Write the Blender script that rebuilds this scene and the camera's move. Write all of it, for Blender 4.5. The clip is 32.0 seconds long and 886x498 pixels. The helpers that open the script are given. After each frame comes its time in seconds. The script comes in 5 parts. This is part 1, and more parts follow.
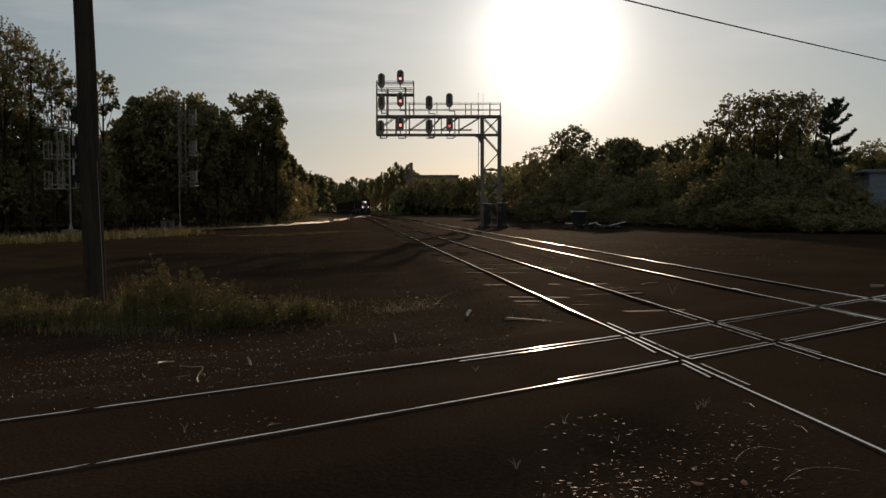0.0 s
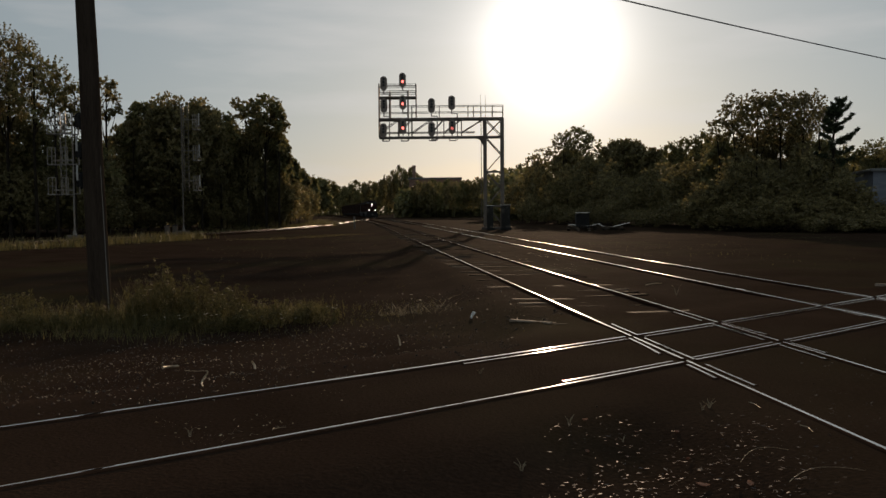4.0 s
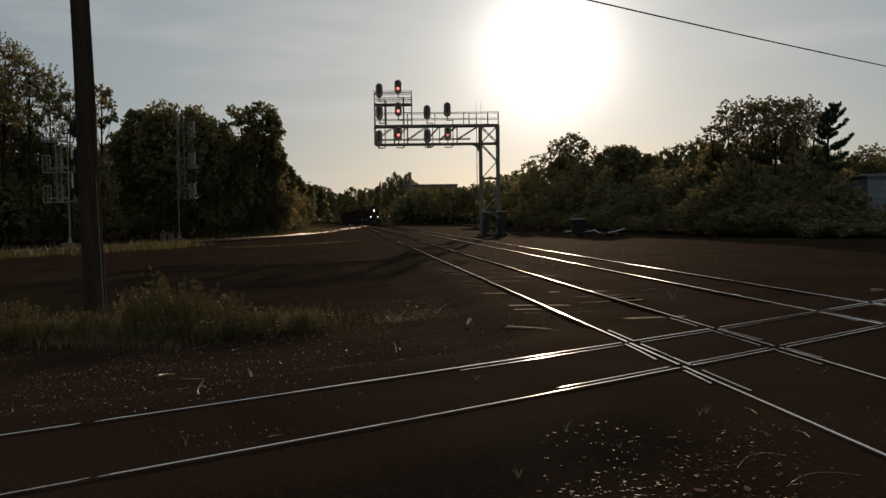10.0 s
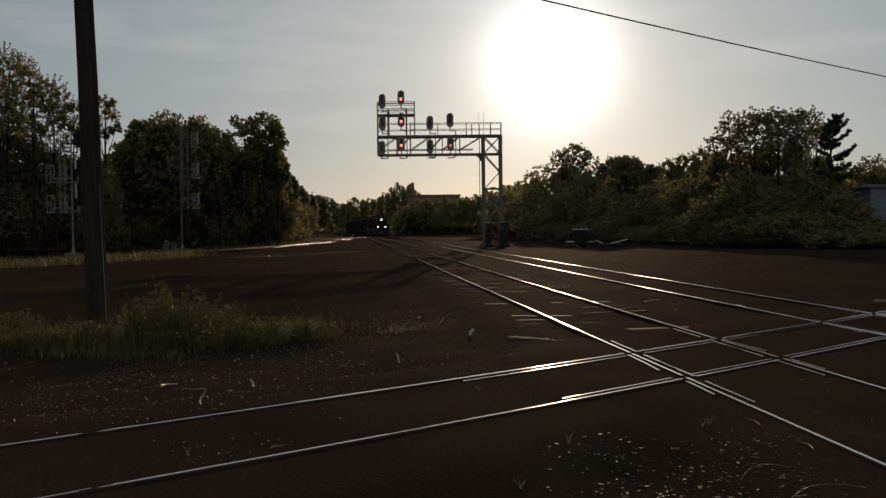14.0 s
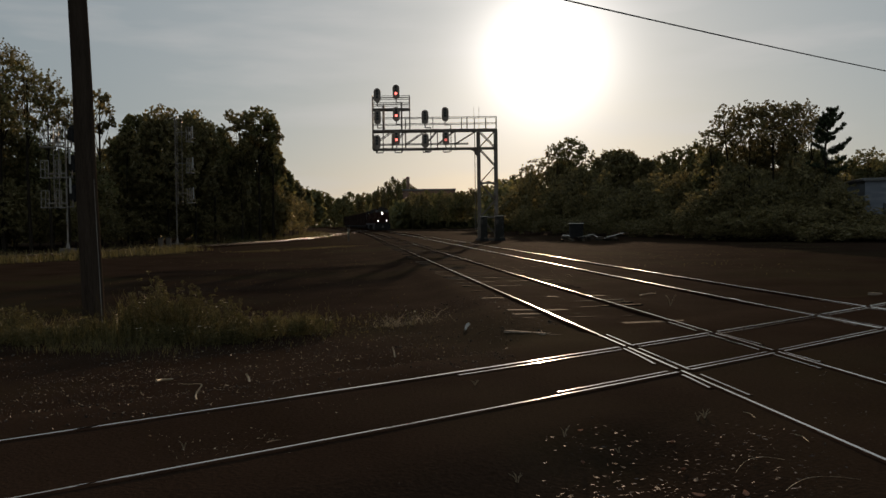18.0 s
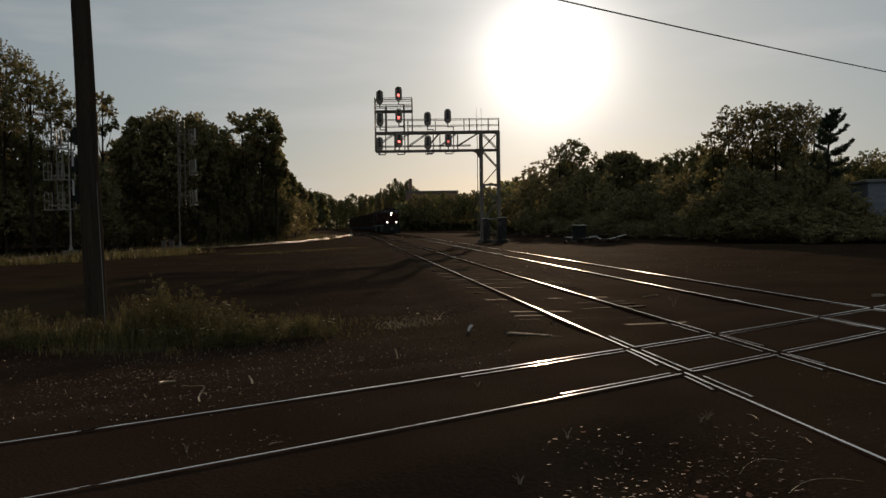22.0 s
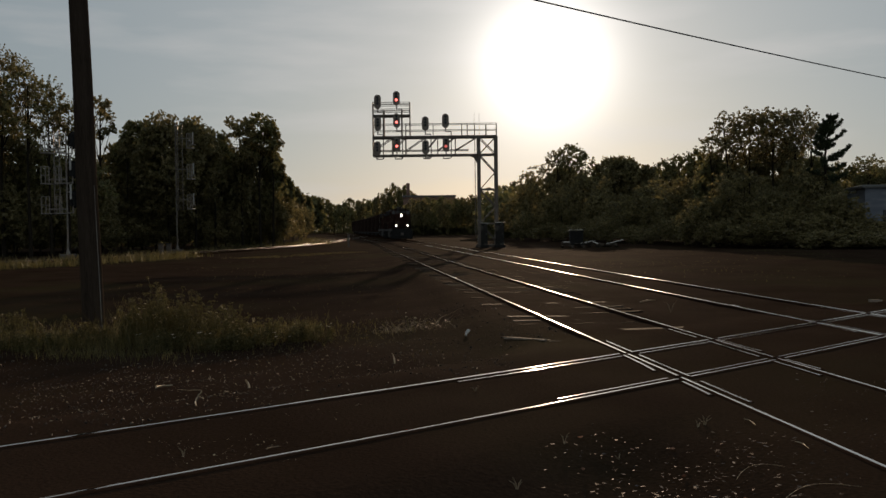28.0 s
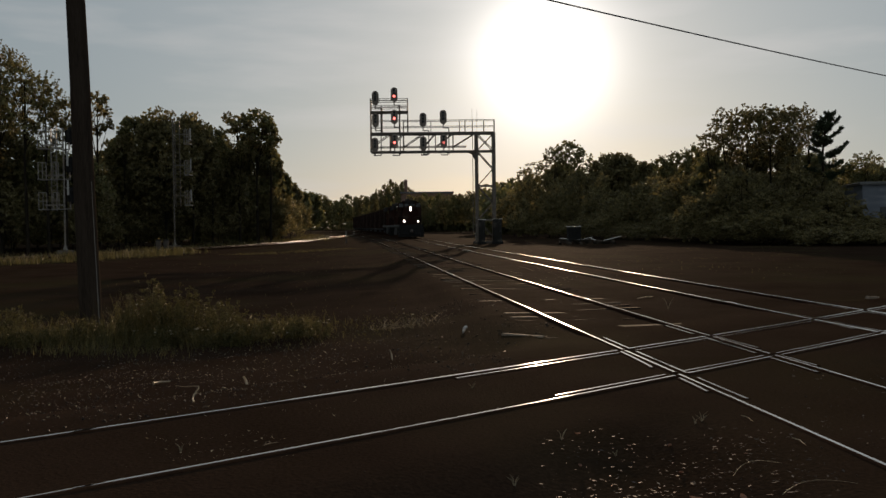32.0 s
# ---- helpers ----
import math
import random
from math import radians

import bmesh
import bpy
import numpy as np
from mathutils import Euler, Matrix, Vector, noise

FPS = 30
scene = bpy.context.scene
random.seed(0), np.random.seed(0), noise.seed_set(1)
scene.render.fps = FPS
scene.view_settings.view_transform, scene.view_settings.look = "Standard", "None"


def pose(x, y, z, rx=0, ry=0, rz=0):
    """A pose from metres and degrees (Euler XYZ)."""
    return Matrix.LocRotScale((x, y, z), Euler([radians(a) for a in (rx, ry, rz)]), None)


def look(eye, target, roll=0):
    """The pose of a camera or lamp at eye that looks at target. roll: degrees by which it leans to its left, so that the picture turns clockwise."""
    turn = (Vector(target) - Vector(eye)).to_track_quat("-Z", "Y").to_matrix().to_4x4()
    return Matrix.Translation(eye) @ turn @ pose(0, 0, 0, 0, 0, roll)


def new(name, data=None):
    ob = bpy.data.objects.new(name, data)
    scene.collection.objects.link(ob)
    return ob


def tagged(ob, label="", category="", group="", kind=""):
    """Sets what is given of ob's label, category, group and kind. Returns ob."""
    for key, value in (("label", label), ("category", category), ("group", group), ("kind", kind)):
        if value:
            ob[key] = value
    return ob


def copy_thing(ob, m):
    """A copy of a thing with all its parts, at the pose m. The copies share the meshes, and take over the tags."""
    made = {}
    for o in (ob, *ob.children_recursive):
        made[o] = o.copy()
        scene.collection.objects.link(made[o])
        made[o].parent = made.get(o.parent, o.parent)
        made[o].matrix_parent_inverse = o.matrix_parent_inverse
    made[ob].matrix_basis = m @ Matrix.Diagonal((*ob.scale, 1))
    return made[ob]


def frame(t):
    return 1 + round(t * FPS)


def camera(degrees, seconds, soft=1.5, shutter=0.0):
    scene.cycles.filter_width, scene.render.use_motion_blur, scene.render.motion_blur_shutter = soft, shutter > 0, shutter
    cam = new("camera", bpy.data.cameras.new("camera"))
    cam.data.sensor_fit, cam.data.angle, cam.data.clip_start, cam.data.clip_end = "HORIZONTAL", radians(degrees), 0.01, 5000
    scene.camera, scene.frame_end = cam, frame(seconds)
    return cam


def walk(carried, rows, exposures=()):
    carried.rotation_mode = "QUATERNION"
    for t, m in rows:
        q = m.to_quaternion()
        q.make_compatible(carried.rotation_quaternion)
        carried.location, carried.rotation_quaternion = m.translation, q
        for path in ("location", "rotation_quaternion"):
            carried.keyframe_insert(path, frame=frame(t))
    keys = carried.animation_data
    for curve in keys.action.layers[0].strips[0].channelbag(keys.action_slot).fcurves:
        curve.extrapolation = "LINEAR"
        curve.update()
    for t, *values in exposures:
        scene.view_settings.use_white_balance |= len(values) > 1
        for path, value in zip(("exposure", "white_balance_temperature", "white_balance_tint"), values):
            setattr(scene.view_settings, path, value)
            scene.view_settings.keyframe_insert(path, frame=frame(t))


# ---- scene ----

EYE = (0.0, 0.0, 1.60)
cam = camera(52.49, 32.0, soft=1.5)
SUN_DIR = Vector((0.119, 1.0, 0.1843)).normalized()
PATH = (
    (0, 0.000, -2.521, 0.000), (0.5, 0.055, -2.537, 0.104), (1, 0.168, -2.540, 0.294), (1.5, 0.076, -2.546, 0.376), (2, 0.082, -2.507, 0.400), (2.5, 0.084, -2.452, 0.459),
    (3, 0.081, -2.452, 0.493), (3.5, 0.145, -2.419, 0.476), (5.5, 0.367, -2.206, 0.541), (6, 0.362, -2.181, 0.588), (6.5, 0.343, -2.175, 0.628), (7, 0.252, -2.152, 0.653),
    (7.5, 0.181, -2.127, 0.653), (8, 0.077, -2.100, 0.676), (8.5, 0.017, -2.096, 0.668), (9, -0.031, -2.047, 0.675), (9.5, -0.035, -1.993, 0.671), (10, -0.036, -1.942, 0.657),
    (10.5, -0.079, -1.894, 0.634), (11, 0.016, -1.805, 0.600), (11.5, 0.066, -1.716, 0.630), (12, 0.107, -1.604, 0.627), (12.5, 0.126, -1.499, 0.621), (13, 0.085, -1.419, 0.582),
    (13.5, 0.094, -1.344, 0.560), (14, 0.125, -1.278, 0.590), (14.5, 0.205, -1.219, 0.635), (16.5, 0.032, -1.318, 0.773), (17, -0.017, -1.457, 0.796), (17.5, -0.056, -1.538, 0.766),
    (18, -0.155, -1.648, 0.739), (18.5, -0.269, -1.682, 0.761), (19, -0.220, -1.704, 0.740), (19.5, -0.228, -1.687, 0.747), (20, -0.205, -1.661, 0.699), (20.5, -0.195, -1.612, 0.682),
    (21, -0.139, -1.555, 0.710), (21.5, -0.030, -1.538, 0.762), (22, 0.009, -1.529, 0.787), (22.5, 0.058, -1.503, 0.786), (23, 0.081, -1.472, 0.737), (23.5, 0.030, -1.453, 0.716),
    (24, 0.046, -1.433, 0.756), (24.5, -0.005, -1.439, 0.820), (25, -0.075, -1.412, 0.816), (25.5, -0.121, -1.344, 0.784), (27.5, -0.190, -1.232, 0.685), (28, -0.154, -1.241, 0.669),
    (28.5, -0.162, -1.274, 0.672), (29, -0.151, -1.286, 0.674), (29.5, -0.239, -1.271, 0.665), (30, -0.206, -1.304, 0.713), (30.5, -0.200, -1.370, 0.741), (31, -0.208, -1.411, 0.671),
    (31.5, -0.214, -1.452, 0.657), (32, -0.303, -1.468, 0.608),
)
walk(cam, [(t, pose(*EYE, 0, 0, turn) @ pose(0, 0, 0, up) @ pose(0, 0, 0, 0, roll) @ pose(0, 0, 0, 90)) for t, turn, up, roll in PATH], exposures=[(t, stops, 6620, 13) for t, stops in ((0, -0.45), (7, -0.47), (13, -0.55), (25, -0.56), (32, -0.5))])

# ---- sky and sun ----
world = bpy.data.worlds.new("sky")
scene.world = world
world.use_nodes = True
wn, wl = world.node_tree.nodes, world.node_tree.links
for n in list(wn):
    wn.remove(n)
w_out = wn.new("ShaderNodeOutputWorld")
w_bg = wn.new("ShaderNodeBackground")
w_sky = wn.new("ShaderNodeTexSky")
w_sky.sky_type = "NISHITA"
w_sky.sun_disc = False
w_sky.sun_elevation = math.asin(SUN_DIR.z)
w_sky.sun_rotation = math.atan2(SUN_DIR.x, SUN_DIR.y)
w_sky.air_density, w_sky.dust_density, w_sky.ozone_density = 1.0, 0.8, 2.0
w_bg.inputs["Strength"].default_value = 0.05
w_tc = wn.new("ShaderNodeTexCoord")


def wmath(op, a, b=None):
    n = wn.new("ShaderNodeMath")
    n.operation = op
    for i, v in enumerate((a, b)):
        if v is None:
            continue
        if isinstance(v, (int, float)):
            n.inputs[i].default_value = v
        else:
            wl.new(v, n.inputs[i])
    return n.outputs[0]


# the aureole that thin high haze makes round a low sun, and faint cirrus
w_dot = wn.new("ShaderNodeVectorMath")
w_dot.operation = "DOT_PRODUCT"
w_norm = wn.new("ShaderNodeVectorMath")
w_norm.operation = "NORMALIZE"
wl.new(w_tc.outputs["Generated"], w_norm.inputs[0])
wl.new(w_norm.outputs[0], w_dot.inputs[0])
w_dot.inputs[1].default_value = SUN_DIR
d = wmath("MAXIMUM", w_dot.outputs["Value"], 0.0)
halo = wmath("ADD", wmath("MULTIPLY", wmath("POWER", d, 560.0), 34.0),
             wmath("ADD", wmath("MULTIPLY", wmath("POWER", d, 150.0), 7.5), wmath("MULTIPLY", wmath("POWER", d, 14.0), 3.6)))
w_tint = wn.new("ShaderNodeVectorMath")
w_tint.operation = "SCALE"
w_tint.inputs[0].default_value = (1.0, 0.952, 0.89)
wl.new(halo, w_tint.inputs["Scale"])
w_map = wn.new("ShaderNodeMapping")
w_map.inputs["Scale"].default_value = (1.6, 1.6, 9.0)
wl.new(w_norm.outputs[0], w_map.inputs[0])
w_noise = wn.new("ShaderNodeTexNoise")
w_noise.inputs["Scale"].default_value = 2.6
w_noise.inputs["Detail"].default_value = 6.0
wl.new(w_map.outputs[0], w_noise.inputs["Vector"])
w_ramp = wn.new("ShaderNodeMapRange")
w_ramp.inputs["From Min"].default_value = 0.48
w_ramp.inputs["From Max"].default_value = 0.8
w_ramp.inputs["To Max"].default_value = 0.55
wl.new(w_noise.outputs["Fac"], w_ramp.inputs["Value"])
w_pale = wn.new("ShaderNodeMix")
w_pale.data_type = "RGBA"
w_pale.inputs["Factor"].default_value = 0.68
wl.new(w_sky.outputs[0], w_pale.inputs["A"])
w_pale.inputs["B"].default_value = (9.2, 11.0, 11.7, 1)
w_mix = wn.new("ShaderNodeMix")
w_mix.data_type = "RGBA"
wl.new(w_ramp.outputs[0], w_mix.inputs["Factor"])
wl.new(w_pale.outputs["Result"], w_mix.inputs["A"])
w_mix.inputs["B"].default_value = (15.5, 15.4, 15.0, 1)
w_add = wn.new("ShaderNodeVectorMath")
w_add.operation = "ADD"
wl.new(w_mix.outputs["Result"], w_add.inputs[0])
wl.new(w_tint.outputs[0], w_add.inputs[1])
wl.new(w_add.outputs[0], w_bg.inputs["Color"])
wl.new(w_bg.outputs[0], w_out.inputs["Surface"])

sun = new("sun", bpy.data.lights.new("sun", "SUN"))
sun.data.energy, sun.data.angle, sun.data.color = 4.6, radians(0.55), (1.0, 0.71, 0.45)
sun.matrix_world = look((0, 0, 60), tuple(Vector((0, 0, 60)) - SUN_DIR))


# ---- materials ----
def mat(name, c1, c2, scale=8.0, rough=0.8, rough2=None, metal=0.0, bump=0.3, fine=90.0, stain=None, island=0.0, randomly=0.0,
        spec=0.5, translucent=0.0, stretch=(1, 1, 1), dist=0.02):
    """Two scales of noise between two base colours, with stains, relief and uneven gloss."""
    m = bpy.data.materials.new(name)
    m.use_nodes = True
    nt = m.node_tree
    ns, ln = nt.nodes, nt.links
    b = ns["Principled BSDF"]
    tc = ns.new("ShaderNodeTexCoord")
    mp = ns.new("ShaderNodeMapping")
    mp.inputs["Scale"].default_value = stretch
    ln.new(tc.outputs["Object"], mp.inputs[0])
    n1, n2 = ns.new("ShaderNodeTexNoise"), ns.new("ShaderNodeTexNoise")
    for n, s in ((n1, scale), (n2, fine)):
        n.inputs["Scale"].default_value = s
        n.inputs["Detail"].default_value = 5.0
        ln.new(mp.outputs[0], n.inputs["Vector"])
    av = ns.new("ShaderNodeMath")
    av.operation = "MULTIPLY_ADD"
    ln.new(n2.outputs["Fac"], av.inputs[0])
    av.inputs[1].default_value = 0.55
    sub = ns.new("ShaderNodeMath")
    sub.operation = "MULTIPLY"
    ln.new(n1.outputs["Fac"], sub.inputs[0])
    sub.inputs[1].default_value = 0.6
    ln.new(sub.outputs[0], av.inputs[2])
    fac = av.outputs[0]
    if island or randomly:
        if island:
            src = ns.new("ShaderNodeNewGeometry").outputs["Random Per Island"]
        else:
            src = ns.new("ShaderNodeObjectInfo").outputs["Random"]
        mr = ns.new("ShaderNodeMath")
        mr.operation = "MULTIPLY_ADD"
        ln.new(src, mr.inputs[0])
        mr.inputs[1].default_value = island or randomly
        ad = ns.new("ShaderNodeMath")
        ad.operation = "SUBTRACT"
        ln.new(fac, ad.inputs[0])
        ad.inputs[1].default_value = (island or randomly) * 0.5
        ln.new(ad.outputs[0], mr.inputs[2])
        fac = mr.outputs[0]
    rp = ns.new("ShaderNodeMapRange")
    rp.inputs["From Min"].default_value, rp.inputs["From Max"].default_value = 0.35, 0.8
    ln.new(fac, rp.inputs["Value"])
    mx = ns.new("ShaderNodeMix")
    mx.data_type = "RGBA"
    ln.new(rp.outputs[0], mx.inputs["Factor"])
    mx.inputs["A"].default_value, mx.inputs["B"].default_value = (*c1, 1), (*c2, 1)
    col = mx.outputs["Result"]
    if stain:
        n3 = ns.new("ShaderNodeTexNoise")
        n3.inputs["Scale"].default_value = stain[1]
        n3.inputs["Detail"].default_value = 4.0
        ln.new(mp.outputs[0], n3.inputs["Vector"])
        r3 = ns.new("ShaderNodeMapRange")
        r3.inputs["From Min"].default_value, r3.inputs["From Max"].default_value = 0.5, 0.66
        r3.inputs["To Max"].default_value = stain[2]
        ln.new(n3.outputs["Fac"], r3.inputs["Value"])
        m3 = ns.new("ShaderNodeMix")
        m3.data_type = "RGBA"
        ln.new(r3.outputs[0], m3.inputs["Factor"])
        ln.new(col, m3.inputs["A"])
        m3.inputs["B"].default_value = (*stain[0], 1)
        col = m3.outputs["Result"]
    ln.new(col, b.inputs["Base Color"])
    b.inputs["Metallic"].default_value = metal
    b.inputs["Specular IOR Level"].default_value = spec
    rr = ns.new("ShaderNodeMapRange")
    rr.inputs["To Min"].default_value, rr.inputs["To Max"].default_value = rough, rough if rough2 is None else rough2
    ln.new(n1.outputs["Fac"], rr.inputs["Value"])
    ln.new(rr.outputs[0], b.inputs["Roughness"])
    if bump:
        bp = ns.new("ShaderNodeBump")
        bp.inputs["Strength"].default_value, bp.inputs["Distance"].default_value = bump, dist
        ln.new(av.outputs[0], bp.inputs["Height"])
        ln.new(bp.outputs[0], b.inputs["Normal"])
    if translucent:
        tr = ns.new("ShaderNodeBsdfTranslucent")
        ln.new(col, tr.inputs["Color"])
        ms = ns.new("ShaderNodeMixShader")
        ms.inputs[0].default_value = translucent
        ln.new(b.outputs[0], ms.inputs[1])
        ln.new(tr.outputs[0], ms.inputs[2])
        ln.new(ms.outputs[0], ns["Material Output"].inputs["Surface"])
    return m


def glow(name, color, strength):
    m = bpy.data.materials.new(name)
    m.use_nodes = True
    b = m.node_tree.nodes["Principled BSDF"]
    b.inputs["Base Color"].default_value = (*color, 1)
    b.inputs["Emission Color"].default_value = (*color, 1)
    b.inputs["Emission Strength"].default_value = strength
    return m


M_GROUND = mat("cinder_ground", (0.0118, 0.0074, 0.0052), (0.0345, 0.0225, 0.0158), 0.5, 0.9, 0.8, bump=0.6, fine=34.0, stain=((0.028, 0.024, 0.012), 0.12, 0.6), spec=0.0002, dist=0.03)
M_STONE = mat("ballast_stone", (0.01, 0.0072, 0.005), (0.065, 0.05, 0.038), 6.0, 0.75, 0.45, spec=0.18, bump=0.3, fine=60.0, island=0.9, dist=0.006)
M_RAIL = mat("worn_rail_steel", (0.4, 0.365, 0.335), (0.52, 0.48, 0.44), 3.0, 0.11, 0.14, metal=1.0, bump=0.05, fine=60.0, dist=0.001, stretch=(1, 1, 1))
M_DULLRAIL = mat("seldom_used_rail_steel", (0.3, 0.27, 0.245), (0.42, 0.385, 0.35), 3.0, 0.05, 0.075, metal=1.0, bump=0.05, fine=60.0, dist=0.001)
M_RUSTRAIL = mat("rust_filmed_rail_head", (0.12, 0.095, 0.075), (0.2, 0.165, 0.13), 3.0, 0.3, 0.4, spec=0.0042, bump=0.05, fine=60.0, dist=0.001)
M_GUARD = mat("dull_guard_rail", (0.1, 0.088, 0.077), (0.17, 0.152, 0.135), 4.0, 0.07, 0.1, metal=1.0, bump=0.08, fine=50.0, dist=0.001)
M_WEB = mat("rusty_rail_side", (0.022, 0.013, 0.009), (0.06, 0.032, 0.02), 5.0, 0.9, 0.8, spec=0.0, bump=0.3, fine=80.0, dist=0.003)
M_TIE = mat("creosoted_tie_wood", (0.014, 0.011, 0.008), (0.095, 0.077, 0.06), 5.0, 0.85, 0.7, spec=0.006, bump=0.6, fine=40.0, randomly=0.7, stretch=(0.3, 2.5, 2.5), dist=0.01)
M_BOARD = mat("dry_board_wood", (0.16, 0.125, 0.095), (0.33, 0.27, 0.21), 5.0, 0.9, 0.8, spec=0.01, bump=0.5, fine=40.0, stretch=(0.3, 2.5, 2.5), dist=0.006)
M_DEADLEAF = mat("curled_dead_leaf", (0.09, 0.045, 0.03), (0.24, 0.14, 0.1), 9.0, 0.75, 0.6, bump=0.2, fine=60.0, randomly=0.6, spec=0.2, translucent=0.25)
M_POLE = mat("weathered_pole_wood", (0.022, 0.016, 0.0125), (0.06, 0.045, 0.034), 3.0, 0.9, 0.8, spec=0.0, bump=0.7, fine=24.0, stretch=(3, 3, 0.25), dist=0.02)
M_STEEL = mat("galvanised_steel", (0.13, 0.115, 0.098), (0.24, 0.215, 0.188), 3.0, 0.55, 0.4, metal=0.3, bump=0.12, fine=40.0, stain=((0.16, 0.1, 0.06), 1.4, 0.6), dist=0.004)
M_GANTRY = mat("weathered_and_shaded_steel", (0.085, 0.07, 0.057), (0.16, 0.135, 0.11), 3.0, 0.6, 0.45, metal=0.2, bump=0.12, fine=40.0, stain=((0.1, 0.06, 0.035), 1.4, 0.6), dist=0.004)
M_DARKSTEEL = mat("painted_dark_steel", (0.05, 0.048, 0.045), (0.12, 0.11, 0.1), 3.0, 0.6, 0.45, metal=0.2, bump=0.15, fine=40.0, stain=((0.12, 0.06, 0.03), 1.8, 0.7), dist=0.004)
M_BLACK = mat("matt_black_paint", (0.012, 0.012, 0.012), (0.03, 0.029, 0.028), 4.0, 0.8, 0.65, spec=0.05, bump=0.1, fine=50.0)
M_CABINET = mat("aluminium_cabinet", (0.02, 0.019, 0.017), (0.04, 0.038, 0.035), 2.0, 0.7, 0.55, spec=0.0, bump=0.08, fine=30.0, stain=((0.25, 0.22, 0.18), 1.2, 0.5))
M_CONCRETE = mat("concrete", (0.06, 0.052, 0.044), (0.12, 0.105, 0.09), 3.0, 0.9, 0.8, spec=0.0, bump=0.4, fine=45.0, stain=((0.12, 0.11, 0.1), 1.3, 0.6))
M_BARK = mat("bark", (0.012, 0.0095, 0.007), (0.035, 0.028, 0.021), 3.0, 0.95, 0.85, spec=0.0, bump=0.8, fine=25.0, stretch=(2, 2, 0.4))
# leaf tones lifted and warmed towards the brown veil of haze
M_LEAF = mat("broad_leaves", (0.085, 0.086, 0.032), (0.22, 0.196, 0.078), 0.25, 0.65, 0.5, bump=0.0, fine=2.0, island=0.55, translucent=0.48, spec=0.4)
M_LEAF_WARM = mat("warm_leaves", (0.09, 0.08, 0.033), (0.23, 0.19, 0.08), 0.25, 0.65, 0.5, bump=0.0, fine=2.0, island=0.55, translucent=0.48, spec=0.4)
M_NEEDLE = mat("pine_needles", (0.02, 0.032, 0.014), (0.055, 0.07, 0.03), 0.4, 0.6, 0.5, bump=0.0, fine=3.0, island=0.8, translucent=0.15, spec=0.3)
M_GRASS = mat("summer_grass", (0.055, 0.049, 0.017), (0.15, 0.125, 0.045), 0.35, 0.65, 0.5, bump=0.0, fine=3.0, island=0.9, translucent=0.35, spec=0.3)
M_WEED = mat("weed_leaves", (0.045, 0.042, 0.015), (0.115, 0.098, 0.038), 0.6, 0.7, 0.55, bump=0.0, fine=4.0, island=0.8, translucent=0.4, spec=0.2)
M_STRAW = mat("dry_stalks", (0.2, 0.16, 0.1), (0.4, 0.33, 0.22), 2.0, 0.6, 0.5, bump=0.0, fine=12.0, island=0.6, translucent=0.15)
M_BRICK = mat("far_brick", (0.13, 0.075, 0.055), (0.24, 0.15, 0.11), 0.7, 0.9, 0.85, bump=0.3, fine=8.0)
M_ROOF = mat("far_metal_roof", (0.07, 0.07, 0.068), (0.14, 0.14, 0.135), 0.3, 0.5, 0.35, metal=0.3, bump=0.1, fine=6.0)
M_SIDING = mat("pale_blue_siding", (0.1, 0.115, 0.145), (0.16, 0.175, 0.2), 0.8, 0.7, 0.6, bump=0.2, fine=12.0, stain=((0.28, 0.28, 0.3), 0.6, 0.5), stretch=(1, 1, 4))
M_GLASS = mat("dark_window_glass", (0.015, 0.017, 0.02), (0.03, 0.033, 0.036), 2.0, 0.08, 0.12, bump=0.0)
M_LOCO = mat("locomotive_paint", (0.02, 0.0105, 0.008), (0.036, 0.017, 0.013), 1.2, 0.7, 0.6, spec=0.0, bump=0.1, fine=20.0, stain=((0.07, 0.045, 0.035), 0.8, 0.7))
M_GREY = mat("grimy_grey_paint", (0.02, 0.019, 0.018), (0.045, 0.042, 0.04), 1.2, 0.8, 0.7, spec=0.0, bump=0.15, fine=20.0, stain=((0.08, 0.06, 0.045), 0.7, 0.7))
M_BOX = mat("freight_brown_paint", (0.02, 0.013, 0.01), (0.04, 0.025, 0.02), 1.0, 0.9, 0.8, spec=0.0, bump=0.2, fine=16.0, stain=((0.06, 0.045, 0.04), 0.8, 0.8))
M_RED = glow("red_signal_light", (1.0, 0.17, 0.14), 4.5)
M_RED_DIM = glow("faint_red_signal_light", (1.0, 0.2, 0.16), 1.3)
# signal paint lifted well above black to carry the haze veil in its colour
M_HEADPLATE = mat("haze_lifted_signal_paint", (0.2, 0.168, 0.142), (0.32, 0.27, 0.23), 2.0, 0.8, 0.65, spec=0.1, bump=0.1, fine=30.0, stain=((0.11, 0.085, 0.065), 1.5, 0.5))
M_HEAD = glow("lit_headlight", (1.0, 0.8, 0.7), 9.0)
M_WIRE = mat("cable_sheath", (0.012, 0.012, 0.012), (0.03, 0.03, 0.03), 3.0, 0.6, 0.5, bump=0.0)
# pale colour standing in for sunlight on mast and cage edges
M_LIT_EDGE = mat("lit_edge_strip", (0.28, 0.27, 0.25), (0.4, 0.385, 0.35), 3.0, 0.6, 0.5, bump=0.05, fine=20.0, stain=((0.4, 0.37, 0.32), 2.0, 0.5))
M_SHEET = mat("bare_sheet_steel", (0.4, 0.375, 0.34), (0.56, 0.53, 0.48), 2.0, 0.3, 0.2, metal=1.0, bump=0.1, fine=14.0)
M_CHIP = mat("dry_chips", (0.0175, 0.0165, 0.016), (0.074, 0.07, 0.068), 3.0, 0.7, 0.5, bump=0.0, fine=12.0, island=1.0, spec=0.08)
